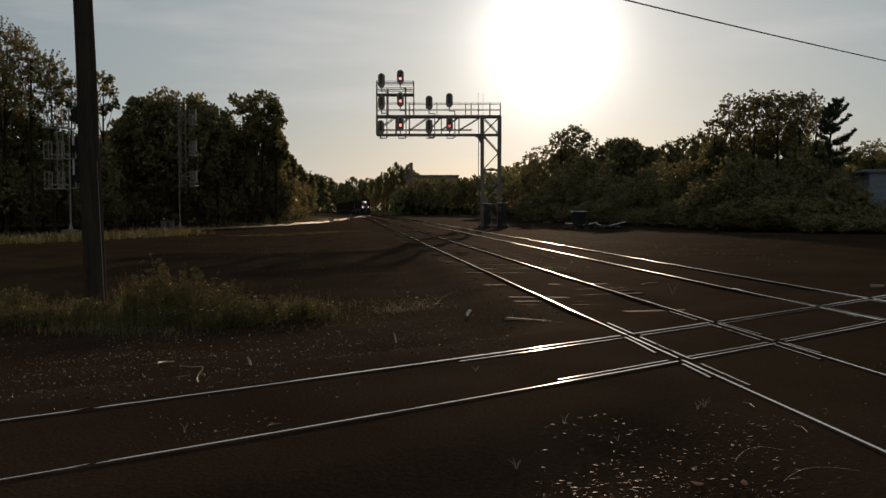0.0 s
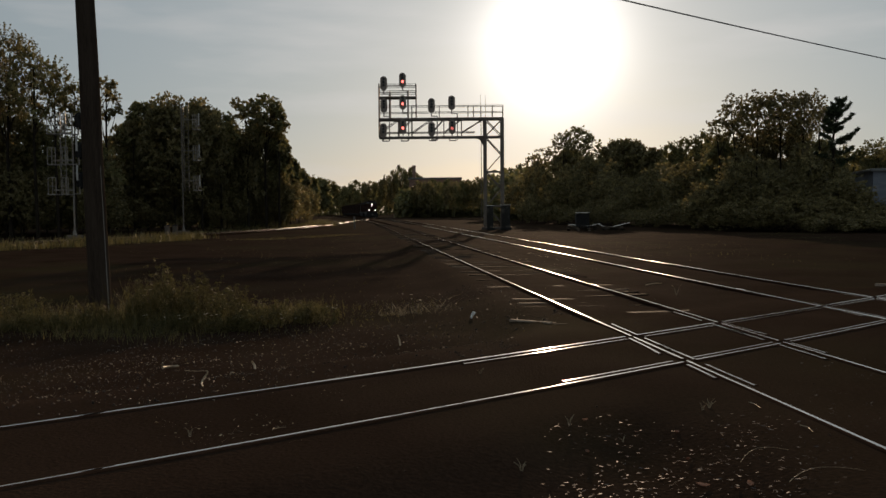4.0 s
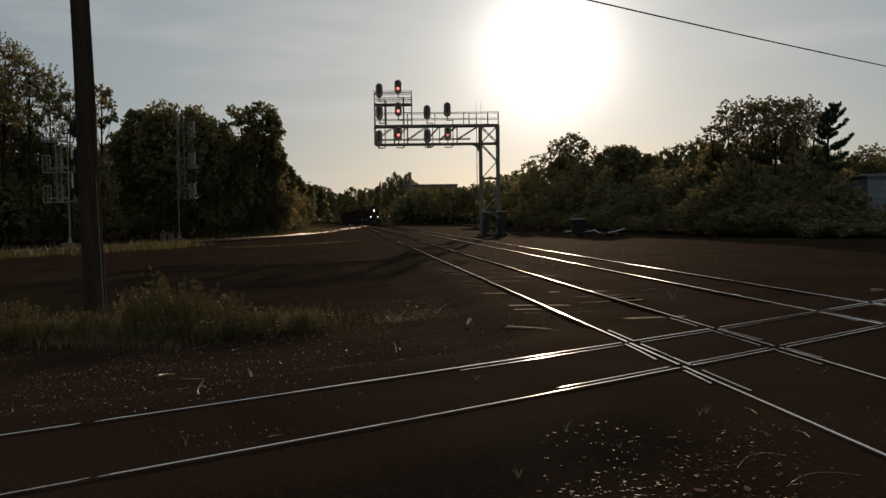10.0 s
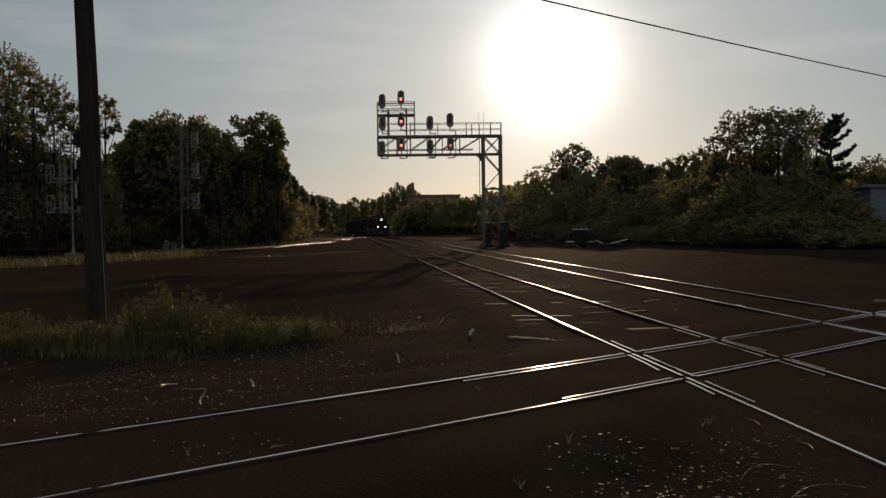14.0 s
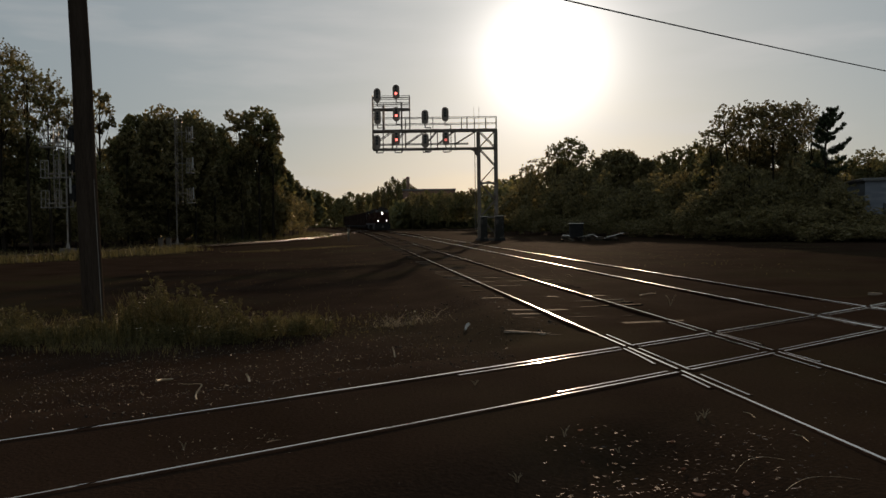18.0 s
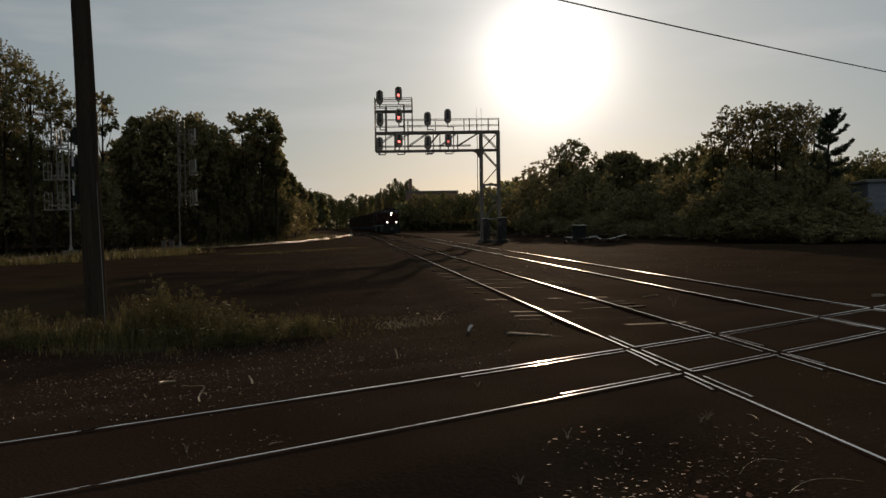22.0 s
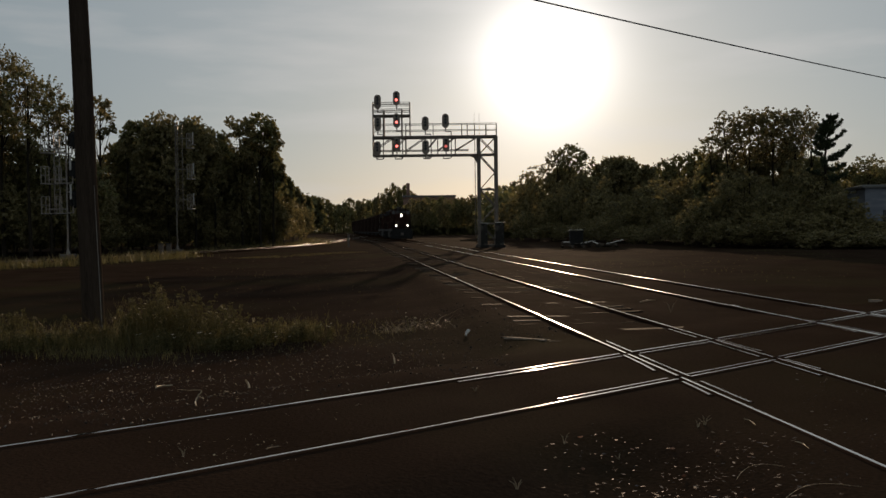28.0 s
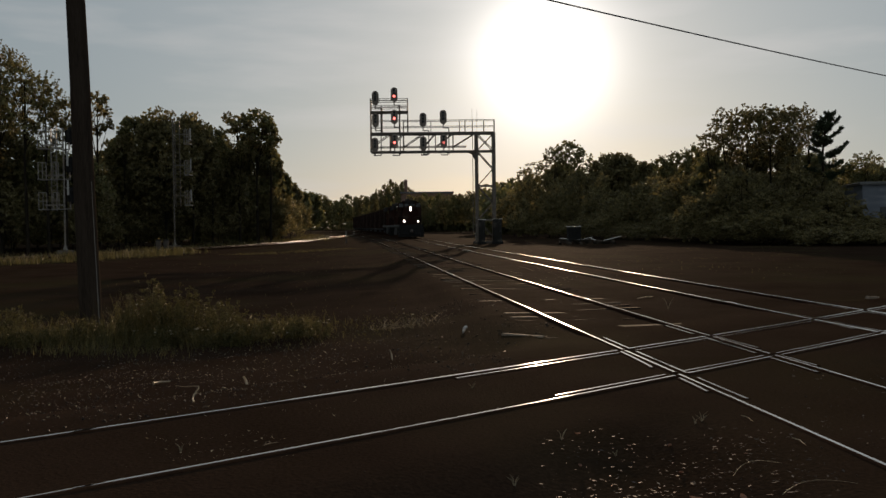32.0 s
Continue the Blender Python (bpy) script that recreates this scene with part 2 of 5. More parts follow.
# pale tone of the tufts added as leaf glints, and of pale sticks
M_PALE = mat("pale_tufts_and_sticks", (0.4, 0.37, 0.3), (0.6, 0.56, 0.47), 6.0, 0.6, 0.5, bump=0.0, fine=12.0, island=0.4, translucent=0.5, spec=0.2)
M_PAPER = mat("litter_paper", (0.6, 0.59, 0.56), (0.75, 0.74, 0.72), 5.0, 0.8, bump=0.3, fine=30.0)


# ---- mesh helpers ----
class Geo:
    """Collects vertices and faces of one mesh."""

    def __init__(self):
        self.v, self.f, self.mi = [], [], []

    def face(self, pts, mi=0):
        k = len(self.v)
        self.v += [tuple(p) for p in pts]
        self.f.append(tuple(range(k, k + len(pts))))
        self.mi.append(mi)
        return self

    def box(self, c, s, rot=None, bevel=0.0, mi=0):
        """A box with chamfered edges on its four upright sides and its top."""
        hx, hy, hz = s[0] / 2, s[1] / 2, s[2] / 2
        b = min(bevel, hx * 0.9, hy * 0.9, hz * 0.9)
        k = len(self.v)
        if b <= 0:
            ring = [(-hx, -hy), (hx, -hy), (hx, hy), (-hx, hy)]
            rows = [(ring, -hz), (ring, hz)]
        else:
            def outline(hx2, hy2):
                return [(-hx2 + b, -hy2), (hx2 - b, -hy2), (hx2, -hy2 + b), (hx2, hy2 - b), (hx2 - b, hy2), (-hx2 + b, hy2), (-hx2, hy2 - b), (-hx2, -hy2 + b)]
            rows = [(outline(hx, hy), -hz), (outline(hx, hy), hz - b), (outline(hx - b * 0.7, hy - b * 0.7), hz)]
        n = len(rows[0][0])
        for ring, z in rows:
            for x, y in ring:
                p = Vector((x, y, z))
                if rot is not None:
                    p = rot @ p
                self.v.append((p.x + c[0], p.y + c[1], p.z + c[2]))
        self.f.append(tuple(k + n - 1 - i for i in range(n)))
        self.mi.append(mi)
        for j in range(len(rows) - 1):
            for i in range(n):
                a, e = k + j * n + i, k + j * n + (i + 1) % n
                self.f.append((a, e, e + n, a + n))
                self.mi.append(mi)
        t = k + (len(rows) - 1) * n
        self.f.append(tuple(t + i for i in range(n)))
        self.mi.append(mi)
        return self

    def rod(self, p, q, r0, r1=None, n=8, mi=0):
        p, q = Vector(p), Vector(q)
        r1 = r0 if r1 is None else r1
        ax = (q - p).normalized()
        u = ax.orthogonal().normalized()
        w = ax.cross(u)
        k = len(self.v)
        for c, r in ((p, r0), (q, r1)):
            for i in range(n):
                a = 2 * math.pi * i / n
                self.v.append(tuple(c + (u * math.cos(a) + w * math.sin(a)) * r))
        for i in range(n):
            j = (i + 1) % n
            self.f.append((k + i, k + j, k + n + j, k + n + i))
            self.mi.append(mi)
        self.f.append(tuple(k + n - 1 - i for i in range(n)))
        self.f.append(tuple(k + n + i for i in range(n)))
        self.mi += [mi, mi]
        return self

    def beam(self, p, q, w, h, mi=0):
        """A rectangular bar from p to q, w wide and h high."""
        p, q = Vector(p), Vector(q)
        ax = q - p
        ln = ax.length
        rot = ax.to_track_quat("X", "Z").to_matrix()
        return self.box((p + q) / 2, (ln, w, h), rot, min(w, h) * 0.12, mi)

    def tube(self, pts, r, n=6, mi=0, taper=1.0):
        k = len(self.v)
        pts = [Vector(p) for p in pts]
        for j, p in enumerate(pts):
            ax = (pts[min(j + 1, len(pts) - 1)] - pts[max(j - 1, 0)]).normalized()
            u = (ax.cross(Vector((0, 0, 1))) if abs(ax.z) < 0.9 else Vector((0, 1, 0)).cross(ax)).normalized()
            w = ax.cross(u)
            rr = r * (1 + (taper - 1) * j / (len(pts) - 1))
            for i in range(n):
                a = 2 * math.pi * i / n
                self.v.append(tuple(p + (u * math.cos(a) + w * math.sin(a)) * rr))
        for j in range(len(pts) - 1):
            for i in range(n):
                a, e = k + j * n + i, k + j * n + (i + 1) % n
                self.f.append((a, e, e + n, a + n))
                self.mi.append(mi)
        self.f.append(tuple(k + i for i in range(n)))
        self.f.append(tuple(k + (len(pts) - 1) * n + n - 1 - i for i in range(n)))
        self.mi += [mi, mi]
        return self

    def prism(self, outline, y0, y1, mi=0):
        """An outline in x and z, carried from y0 to y1."""
        k, n = len(self.v), len(outline)
        for y in (y0, y1):
            self.v += [(x, y, z) for x, z in outline]
        self.f.append(tuple(k + i for i in range(n)))
        self.f.append(tuple(k + n + n - 1 - i for i in range(n)))
        self.mi += [mi, mi]
        for i in range(n):
            j = (i + 1) % n
            self.f.append((k + j, k + i, k + n + i, k + n + j))
            self.mi.append(mi)
        return self

    def mesh(self, name, mats, smooth=False):
        me = bpy.data.meshes.new(name)
        me.from_pydata(self.v, [], self.f)
        for m in (mats if isinstance(mats, (list, tuple)) else [mats]):
            me.materials.append(m)
        me.polygons.foreach_set("material_index", self.mi)
        if smooth:
            me.polygons.foreach_set("use_smooth", [True] * len(self.f))
        me.update()
        return me


def part(name, geo, material, parent, label="", smooth=False, at=None):
    me = geo if isinstance(geo, bpy.types.Mesh) else geo.mesh(name, material, smooth)
    ob = new(name, me)
    ob.parent = parent
    if at is not None:
        ob.matrix_basis = at
    return tagged(ob, label)


def thing(name, at, label, category, group="", kind=""):
    ob = new(name)
    ob.matrix_basis = at
    return tagged(ob, label, category, group, kind)


def solid(name, geo, material, label, category="", group="", kind="", at=None, smooth=False):
    ob = new(name, geo if isinstance(geo, bpy.types.Mesh) else geo.mesh(name, material, smooth))
    if at is not None:
        ob.matrix_basis = at
    return tagged(ob, label, category, group, kind)


def array_mesh(name, verts, quads, material):
    """A mesh from numpy arrays: verts (n, 3), faces (m, 3 or 4)."""
    me = bpy.data.meshes.new(name)
    k = quads.shape[1]
    me.vertices.add(len(verts))
    me.vertices.foreach_set("co", verts.astype(np.float32).ravel())
    me.loops.add(quads.size)
    me.loops.foreach_set("vertex_index", quads.astype(np.int32).ravel())
    me.polygons.add(len(quads))
    me.polygons.foreach_set("loop_start", np.arange(0, quads.size, k, dtype=np.int32))
    me.polygons.foreach_set("loop_total", np.full(len(quads), k, dtype=np.int32))
    me.materials.append(material)
    me.update(calc_edges=True)
    me.validate()
    return me


# ---- the lines of the tracks ----
RAIL_TOP = 0.13
GAUGE = 0.7525


def bend(y):
    return 0.00056 * max(0.0, y - 100.0) ** 1.75


def line_b(y):
    return Vector((4.013 - 0.1043 * y - bend(y), y, 0))


def line_c(y):
    return Vector((7.80 - 0.0985 * y - bend(y), y, 0))


def line_a(x):
    return Vector((x, 7.745 + 0.8207 * x + 0.0067 * x * x, 0))


def smooth_line(knots, step=2.0):
    """A Catmull-Rom curve through the knots."""
    ks = [Vector((x, y, 0)) for x, y in knots]
    ks = [2 * ks[0] - ks[1]] + ks + [2 * ks[-1] - ks[-2]]
    out = []
    for a, b, c, d4 in zip(ks, ks[1:], ks[2:], ks[3:]):
        n = max(2, int((c - b).length / step))
        for i in range(n):
            t = i / n
            out.append(0.5 * (2 * b + (c - a) * t + (2 * a - 5 * b + 4 * c - d4) * t * t + (3 * b - a - 3 * c + d4) * t ** 3))
    return out + [ks[-2]]


LINE_D = smooth_line(((-62, 26), (-40, 35.5), (-24.6, 47.0), (-18.6, 66), (-15.6, 86), (-14.9, 104), (-15.6, 138), (-17.0, 190), (-19.5, 236)))


# ---- ground ----
def ground_height(x, y):
    h = -0.075 + 0.035 * noise.noise((x * 0.35, y * 0.35, 0.3)) + 0.02 * noise.noise((x * 1.3, y * 1.3, 4.0))
    far = min(1.0, max(0.0, (math.hypot(x, y) - 25) / 60))
    # shallow ditch beside the crossing, and a low bank along the curved track
    c = 4.013 - 0.1043 * y
    if x < c - 2.0:
        h -= 0.22 * min(1.0, (c - 2.0 - x) / 4) * min(1.0, max(0.0, (y - 10 - 0.82 * x) / 6)) * (1 - far)
    h *= 1 - 0.7 * far
    # packed fill lies high round the crossing track
    for cc in (c, c + 3.79):
        if abs(x - cc) < 2.2 and 8 < y < 115:
            h += (0.081 + 0.023 * noise.noise((x * 2.4, y * 2.4, 6.0)) - h) * min(1.0, (2.2 - abs(x - cc)) / 0.7) * min(1.0, max(0.0, (115 - y) / 10))
    across = abs(y - 7.745 - 0.8207 * x - 0.0067 * x * x) / 1.29
    if y < 10.8 - 0.3 * (x - 3.5):
        across = min(across, abs(x - c) + 0.3)
    if y < 14.0:
        across = min(across, abs(x - c - 3.79) + 0.3)
    if across < 2.6 and -20 < x < 14:
        k = min(1.0, (2.6 - across) / 1.1)
        h += (0.113 + 0.006 * noise.noise((x * 0.9, y * 0.9, 2.0)) + 0.004 * noise.noise((x * 3.1, y * 3.1, 5.0)) - h) * k * k * (3 - 2 * k)
    return h


def ground_sheet():
    xs = sorted(set([round(-9 + 0.25 * i, 3) for i in range(93)] + [round(-60 + 3 * i, 3) for i in range(18)] + [15 + 3 * i for i in range(16)] + [-2500, -1200, -600, -300, -150, -90, 90, 150, 300, 600, 1200, 2500]))
    ys = sorted(set([round(3 + 0.25 * i, 3) for i in range(100)] + [28 + 3 * i for i in range(40)] + [-2500, -1000, -400, -150, -60, -25, -10, -4, 0] + [155, 190, 240, 300, 400, 600, 1000, 1600, 2600]))
    nx = len(xs)
    v = [(x, y, ground_height(x, y) if abs(x) < 100 and -12 < y < 160 else -0.03) for y in ys for x in xs]
    f = [(j * nx + i, j * nx + i + 1, (j + 1) * nx + i + 1, (j + 1) * nx + i) for j in range(len(ys) - 1) for i in range(nx - 1)]
    me = bpy.data.meshes.new("ground")
    me.from_pydata(v, [], f)
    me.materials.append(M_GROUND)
    me.polygons.foreach_set("use_smooth", [True] * len(f))
    tagged(new("ground", me), "dark cinder and gravel railway ground with sparse weeds", "ground", kind="structure")


ground_sheet()


# ---- tracks ----
def sweep_rail(pts, side, drop=0.0, bright=(8, 9)):
    """A flat-bottomed rail beside a centre line; side is the offset to the right of its way, metres."""
    prof = [(-0.070, 0.0), (-0.070, 0.014), (-0.010, 0.034), (-0.010, 0.124), (-0.036, 0.136), (-0.036, 0.160), (-0.030, 0.168), (-0.023, 0.1712), (-0.014, 0.1719), (0.0, 0.1725),
            (0.014, 0.1719), (0.023, 0.1712), (0.030, 0.168), (0.036, 0.160), (0.036, 0.136), (0.010, 0.124), (0.010, 0.034), (0.070, 0.014), (0.070, 0.0)]
    g = Geo()
    n = len(prof)
    for j, p in enumerate(pts):
        d3 = (pts[min(j + 1, len(pts) - 1)] - pts[max(j - 1, 0)]).normalized()
        r = Vector((d3.y, -d3.x, 0))
        for x, z in prof:
            q = p + r * (side + x)
            g.v.append((q.x, q.y, RAIL_TOP - 0.1725 - drop + z))
    for j in range(len(pts) - 1):
        for i in range(n):
            a, e = j * n + i, j * n + (i + 1) % n
            g.f.append((a, a + n, e + n, e))
            g.mi.append(1 if bright[0] <= i <= bright[1] else 0)
    g.f.append(tuple(range(n)))
    g.f.append(tuple((len(pts) - 1) * n + n - 1 - i for i in range(n)))
    g.mi += [0, 0]
    return g


def cut_runs(pts, gaps, half):
    """Splits a fine line where it comes within half a metre-fraction of a gap point."""
    runs, cur = [], []
    for p in pts:
        if any((p - c).length < half for c in gaps):
            if len(cur) > 1:
                runs.append(cur)
            cur = []
        else:
            cur.append(p)
    if len(cur) > 1:
        runs.append(cur)
    return runs


def meet_a(line, side_a, side):
    """Where a rail of the crossing track meets a rail of a main track."""
    x = 3.0
    for _ in range(30):
        p = offset_a(x, side_a)
        y = p.y
        q = offset_main(line, y, side)
        x += (q.x - p.x) * 0.8
    return offset_a(x, side_a)


def offset_a(x, side):
    p, q = line_a(x - 0.01), line_a(x + 0.01)
    d3 = (q - p).normalized()
    return line_a(x) + Vector((d3.y, -d3.x, 0)) * side


def offset_main(line, y, side):
    d3 = (line(y + 0.01) - line(y - 0.01)).normalized()
    return line(y) + Vector((d3.y, -d3.x, 0)) * side


RAIL_MATS = [M_WEB, M_RAIL]
TIE = Geo().box((0, 0, -0.09), (2.6, 0.23, 0.18), None, 0.012).mesh("tie", M_TIE)


high_ties = []


def lay_ties(parent, line, ts, n_parts, skip=None):
    """Cross ties under a line; the nearest are single parts, the rest one joined part."""
    rest = Geo()
    rng = random.Random(7)
    count = 0
    for t in ts:
        p, q = line(t - 0.05), line(t + 0.05)
        if skip and skip(p):
            continue
        ang = math.degrees(math.atan2((q - p).y, (q - p).x)) - 90 + rng.uniform(-1.5, 1.5)
        m = pose(p.x + rng.uniform(-0.04, 0.04), p.y, (0.078 if p.y < 108 and parent in high_ties else -0.075) + rng.uniform(-0.012, 0.003), rng.uniform(-6.0, -1.5), rng.uniform(-1.3, 1.3), ang)
        if count < n_parts:
            part("tie", TIE, None, parent, at=m)
        else:
            k = len(rest.v)
            rest.v += [tuple(m @ v.co) for v in TIE.vertices]
            for f in TIE.polygons:
                rest.f.append(tuple(k + i for i in f.vertices))
                rest.mi.append(0)
        count += 1
    if rest.v:
        tagged(part("far_ties", rest, M_TIE, parent), kind="stuff")


def steps(line, a, b, pitch):
    """Even steps along a line's parameter."""
    out, t = [], a
    while t < b:
        out.append(t)
        t += pitch / max(0.2, (line(t + 0.05) - line(t - 0.05)).length * 10)
    return out


def main_track(line, label, far_end, bright=(8, 9)):
    tr = thing("railway_track", pose(0, 0, 0), label, "railway track", "railway tracks", "structure")
    ys = [-40, -20, -8] + [0.5 * i for i in range(15)] + [7.5 + 0.03 * i for i in range(400)] + [19.5 + 0.5 * i for i in range(41)] + [40 + 4 * i for i in range(int((far_end - 40) / 4) + 1)]
    for side in (-GAUGE, GAUGE):
        pts = [line(y) for y in ys]
        # flangeway gaps beside the rails of the crossing track
        ways = [meet_a(line, sa - math.copysign(0.06, sa), side) - offset_main(line, 0, side) + line(0) for sa in (-GAUGE, GAUGE)]
        ways = [line(w.y) for w in ways]
        for run in cut_runs(pts, ways, 0.036):
            part("rail", sweep_rail(run, side, 0.0, bright), RAIL_MATS, tr)
        # guard rails along the crossing, inside the gauge
        for sa in (-GAUGE, GAUGE):
            c = meet_a(line, sa, side)
            inner = side - math.copysign(0.115, side)
            part("guard_rail", sweep_rail([line(c.y - 1.15 + 0.15 * i) for i in range(8)], inner, 0.006, (8, 9)), [M_WEB, M_GUARD], tr)
            # short easer rails close outside, spread at their near end
            outer = side + math.copysign(0.07, side)
            ease = [line(c.y - 0.1 - 0.12 * i) + Vector((math.copysign(0.0004 * i * i, side), 0, 0)) for i in range(7 if sa > 0 else 11)]
            part("easer_rail", sweep_rail(ease[::-1], outer, 0.004, (8, 9)), [M_WEB, M_GUARD], tr)
            part("guard_rail", sweep_rail([line(c.y + 0.16 + 0.15 * i) for i in range(8)], inner, 0.006, (8, 9)), [M_WEB, M_GUARD], tr)
    return tr


def worn_joint(parent, line, y, side):
    """A polished, slightly battered rail joint that stands a few millimetres proud."""
    g, rows, n = Geo(), 9, 7
    for j in range(rows):
        u = -1 + 2 * j / (rows - 1)
        for i in range(n):
            w = -1 + 2 * i / (n - 1)
            c = offset_main(line, y + 0.24 * u, side + 0.03 * w * (1 - 0.4 * u * u))
            g.v.append((c.x, c.y, RAIL_TOP - 0.001 + 0.013 * (1 - u * u) * (1 - 0.8 * w * w)))
    for j in range(rows - 1):
        for i in range(n - 1):
            a = j * n + i
            g.f.append((a, a + 1, a + n + 1, a + n))
            g.mi.append(0)
    part("worn_joint", g, M_RAIL, parent, "polished battered rail joint", smooth=True)


track_b = main_track(line_b, "main railway track with polished rails through a diamond crossing", 470)
track_c = main_track(line_c, "second main railway track with polished rails curving away", 620, (6, 11))

worn_joint(track_b, line_b, 17.6, GAUGE)
worn_joint(track_b, line_b, 27.2, -GAUGE)
worn_joint(track_c, line_c, 16.6, -GAUGE)

track_a = thing("railway_track", pose(0, 0, 0), "crossing railway track with worn rails and guard rails", "railway track", "railway tracks", "structure")
fine_a = [line_a(-45 + 1.0 * i) for i in range(38)] + [line_a(-7 + 0.04 * i) for i in range(500)] + [line_a(13 + 1.0 * i) for i in range(42)]


def shifted(pts, side):
    out = []
    for j, p in enumerate(pts):
        d3 = (pts[min(j + 1, len(pts) - 1)] - pts[max(j - 1, 0)]).normalized()
        out.append(p + Vector((d3.y, -d3.x, 0)) * side)
    return out


for side in (-GAUGE, GAUGE):
    gaps = [meet_a(ln3, side, s) for ln3 in (line_b, line_c) for s in (-GAUGE, GAUGE)]
    for run in cut_runs(shifted(fine_a, side), gaps, 0.085):
        part("rail", sweep_rail(run, 0.0, 0.0, (7, 10) if side < 0 else (8, 9)), [M_WEB, M_DULLRAIL], track_a)
    inner = side - math.copysign(0.12, side)
    start = 0.15 if side < 0 else 1.0
    gpts = [p for p in shifted(fine_a, inner) if start < p.x < 9.6]
    for run in cut_runs(gpts, [meet_a(ln3, inner, s) for ln3 in (line_b, line_c) for s in (-GAUGE, GAUGE)], 0.12):
        part("guard_rail", sweep_rail(run, 0.0, 0.006, (8, 9)), [M_WEB, M_GUARD], track_a)

track_d = thing("railway_track", pose(0, 0, 0), "curved connecting track on a low grassy bank", "railway track", "railway tracks", "structure")
for side in (-GAUGE, GAUGE):
    part("rail", sweep_rail(LINE_D, side, 0.0, (5, 12)), [M_WEB, M_RUSTRAIL], track_d)


def in_diamond(p):
    return any(abs(p.x - ln3(p.y).x) < 1.9 for ln3 in (line_b, line_c))


high_ties += [track_b]
lay_ties(track_b, line_b, steps(line_b, 3.0, 190, 0.55), 130)
lay_ties(track_c, line_c, steps(line_c, 9.0, 190, 0.55), 110)
lay_ties(track_a, line_a, steps(line_a, -5.0, 26, 0.55), 70, in_diamond)
d_at = lambda t: LINE_D[int(max(0, min(len(LINE_D) - 1, t)))] + (LINE_D[min(len(LINE_D) - 1, int(max(0, t)) + 1)] - LINE_D[int(max(0, min(len(LINE_D) - 1, t)))]) * (max(0, t) - int(max(0, t)))
lay_ties(track_d, d_at, [5 + 0.3 * i for i in range(260)], 40)


# ---- loose ballast ----
def near_rail(x, y):
    for ln3 in (line_b, line_c):
        if abs(abs(x - ln3(y).x) - GAUGE) < 0.13:
            return True
    dy = (y - line_a(x).y) / 1.29
    return abs(abs(dy) - GAUGE) < 0.13


def ballast(name, label, y0, y1, count, smin, smax, seed):
    rng = np.random.default_rng(seed)
    cube = np.array([(-1, -1, -1), (1, -1, -1), (1, 1, -1), (-1, 1, -1), (-1, -1, 1), (1, -1, 1), (1, 1, 1), (-1, 1, 1)], float) * 0.5
    quad = np.array([(3, 2, 1, 0), (4, 5, 6, 7), (0, 1, 5, 4), (1, 2, 6, 5), (2, 3, 7, 6), (3, 0, 4, 7)])
    vs, fs, k = [], [], 0
    while k < count:
        y = math.sqrt(rng.uniform(y0 * y0, y1 * y1))
        x = rng.uniform(-0.56, 0.56) * y
        if near_rail(x, y):
            continue
        dy = abs(y - line_a(x).y) / 1.29
        keep = 0.8 if noise.noise((x * 0.7, y * 0.7, 7)) > -0.05 else 0.35
        past = (y - line_a(x).y) / 1.29 - GAUGE
        if y < 12:
            keep *= 1.0 if past < 0.9 else 0.75
        if x > line_b(y).x - 0.8:
            keep *= 0.12
        if dy < GAUGE:
            keep = 0.05 if (abs(x + 1.6) < 0.7 and past < -1.0) else 0.004
        elif dy < 2.6 and 0.8 < x < 9:
            keep = min(keep, 0.03)
        if y < line_a(x).y - 1.0:
            keep = 0.01 if x < line_b(y).x - 0.7 else 0.04
        if rng.random() > keep:
            continue
        s = smin + (smax - smin) * rng.random() ** 2.6
        if keep < 0.2:
            s *= 0.6
        c = cube * rng.uniform(0.7, 1.3, 3) * s + rng.normal(0, 0.16 * s, (8, 3))
        c[4:, :2] *= rng.uniform(0.45, 0.9)
        e = Euler(rng.uniform(-0.7, 0.7, 2).tolist() + [rng.uniform(0, 6.28)]).to_matrix()
        c = c @ np.array(e).T
        c += (x, y, ground_height(x, y) + s * 0.12)
        vs.append(c)
        fs.append(quad + 8 * k)
        k += 1
    me = array_mesh(name, np.concatenate(vs), np.concatenate(fs), M_STONE)
    tagged(new(name, me), label, "ballast", kind="stuff")


ballast("ballast_stones", "loose angular grey ballast stones on dark cinders", 4.6, 12.0, 2000, 0.005, 0.019, 3)
ballast("gravel", "fine dark gravel on the cinders", 4.6, 15.0, 5000, 0.003, 0.011, 8)
ballast("ballast_stones", "loose angular grey ballast stones between the tracks", 12.0, 19.0, 2400, 0.008, 0.026, 4)


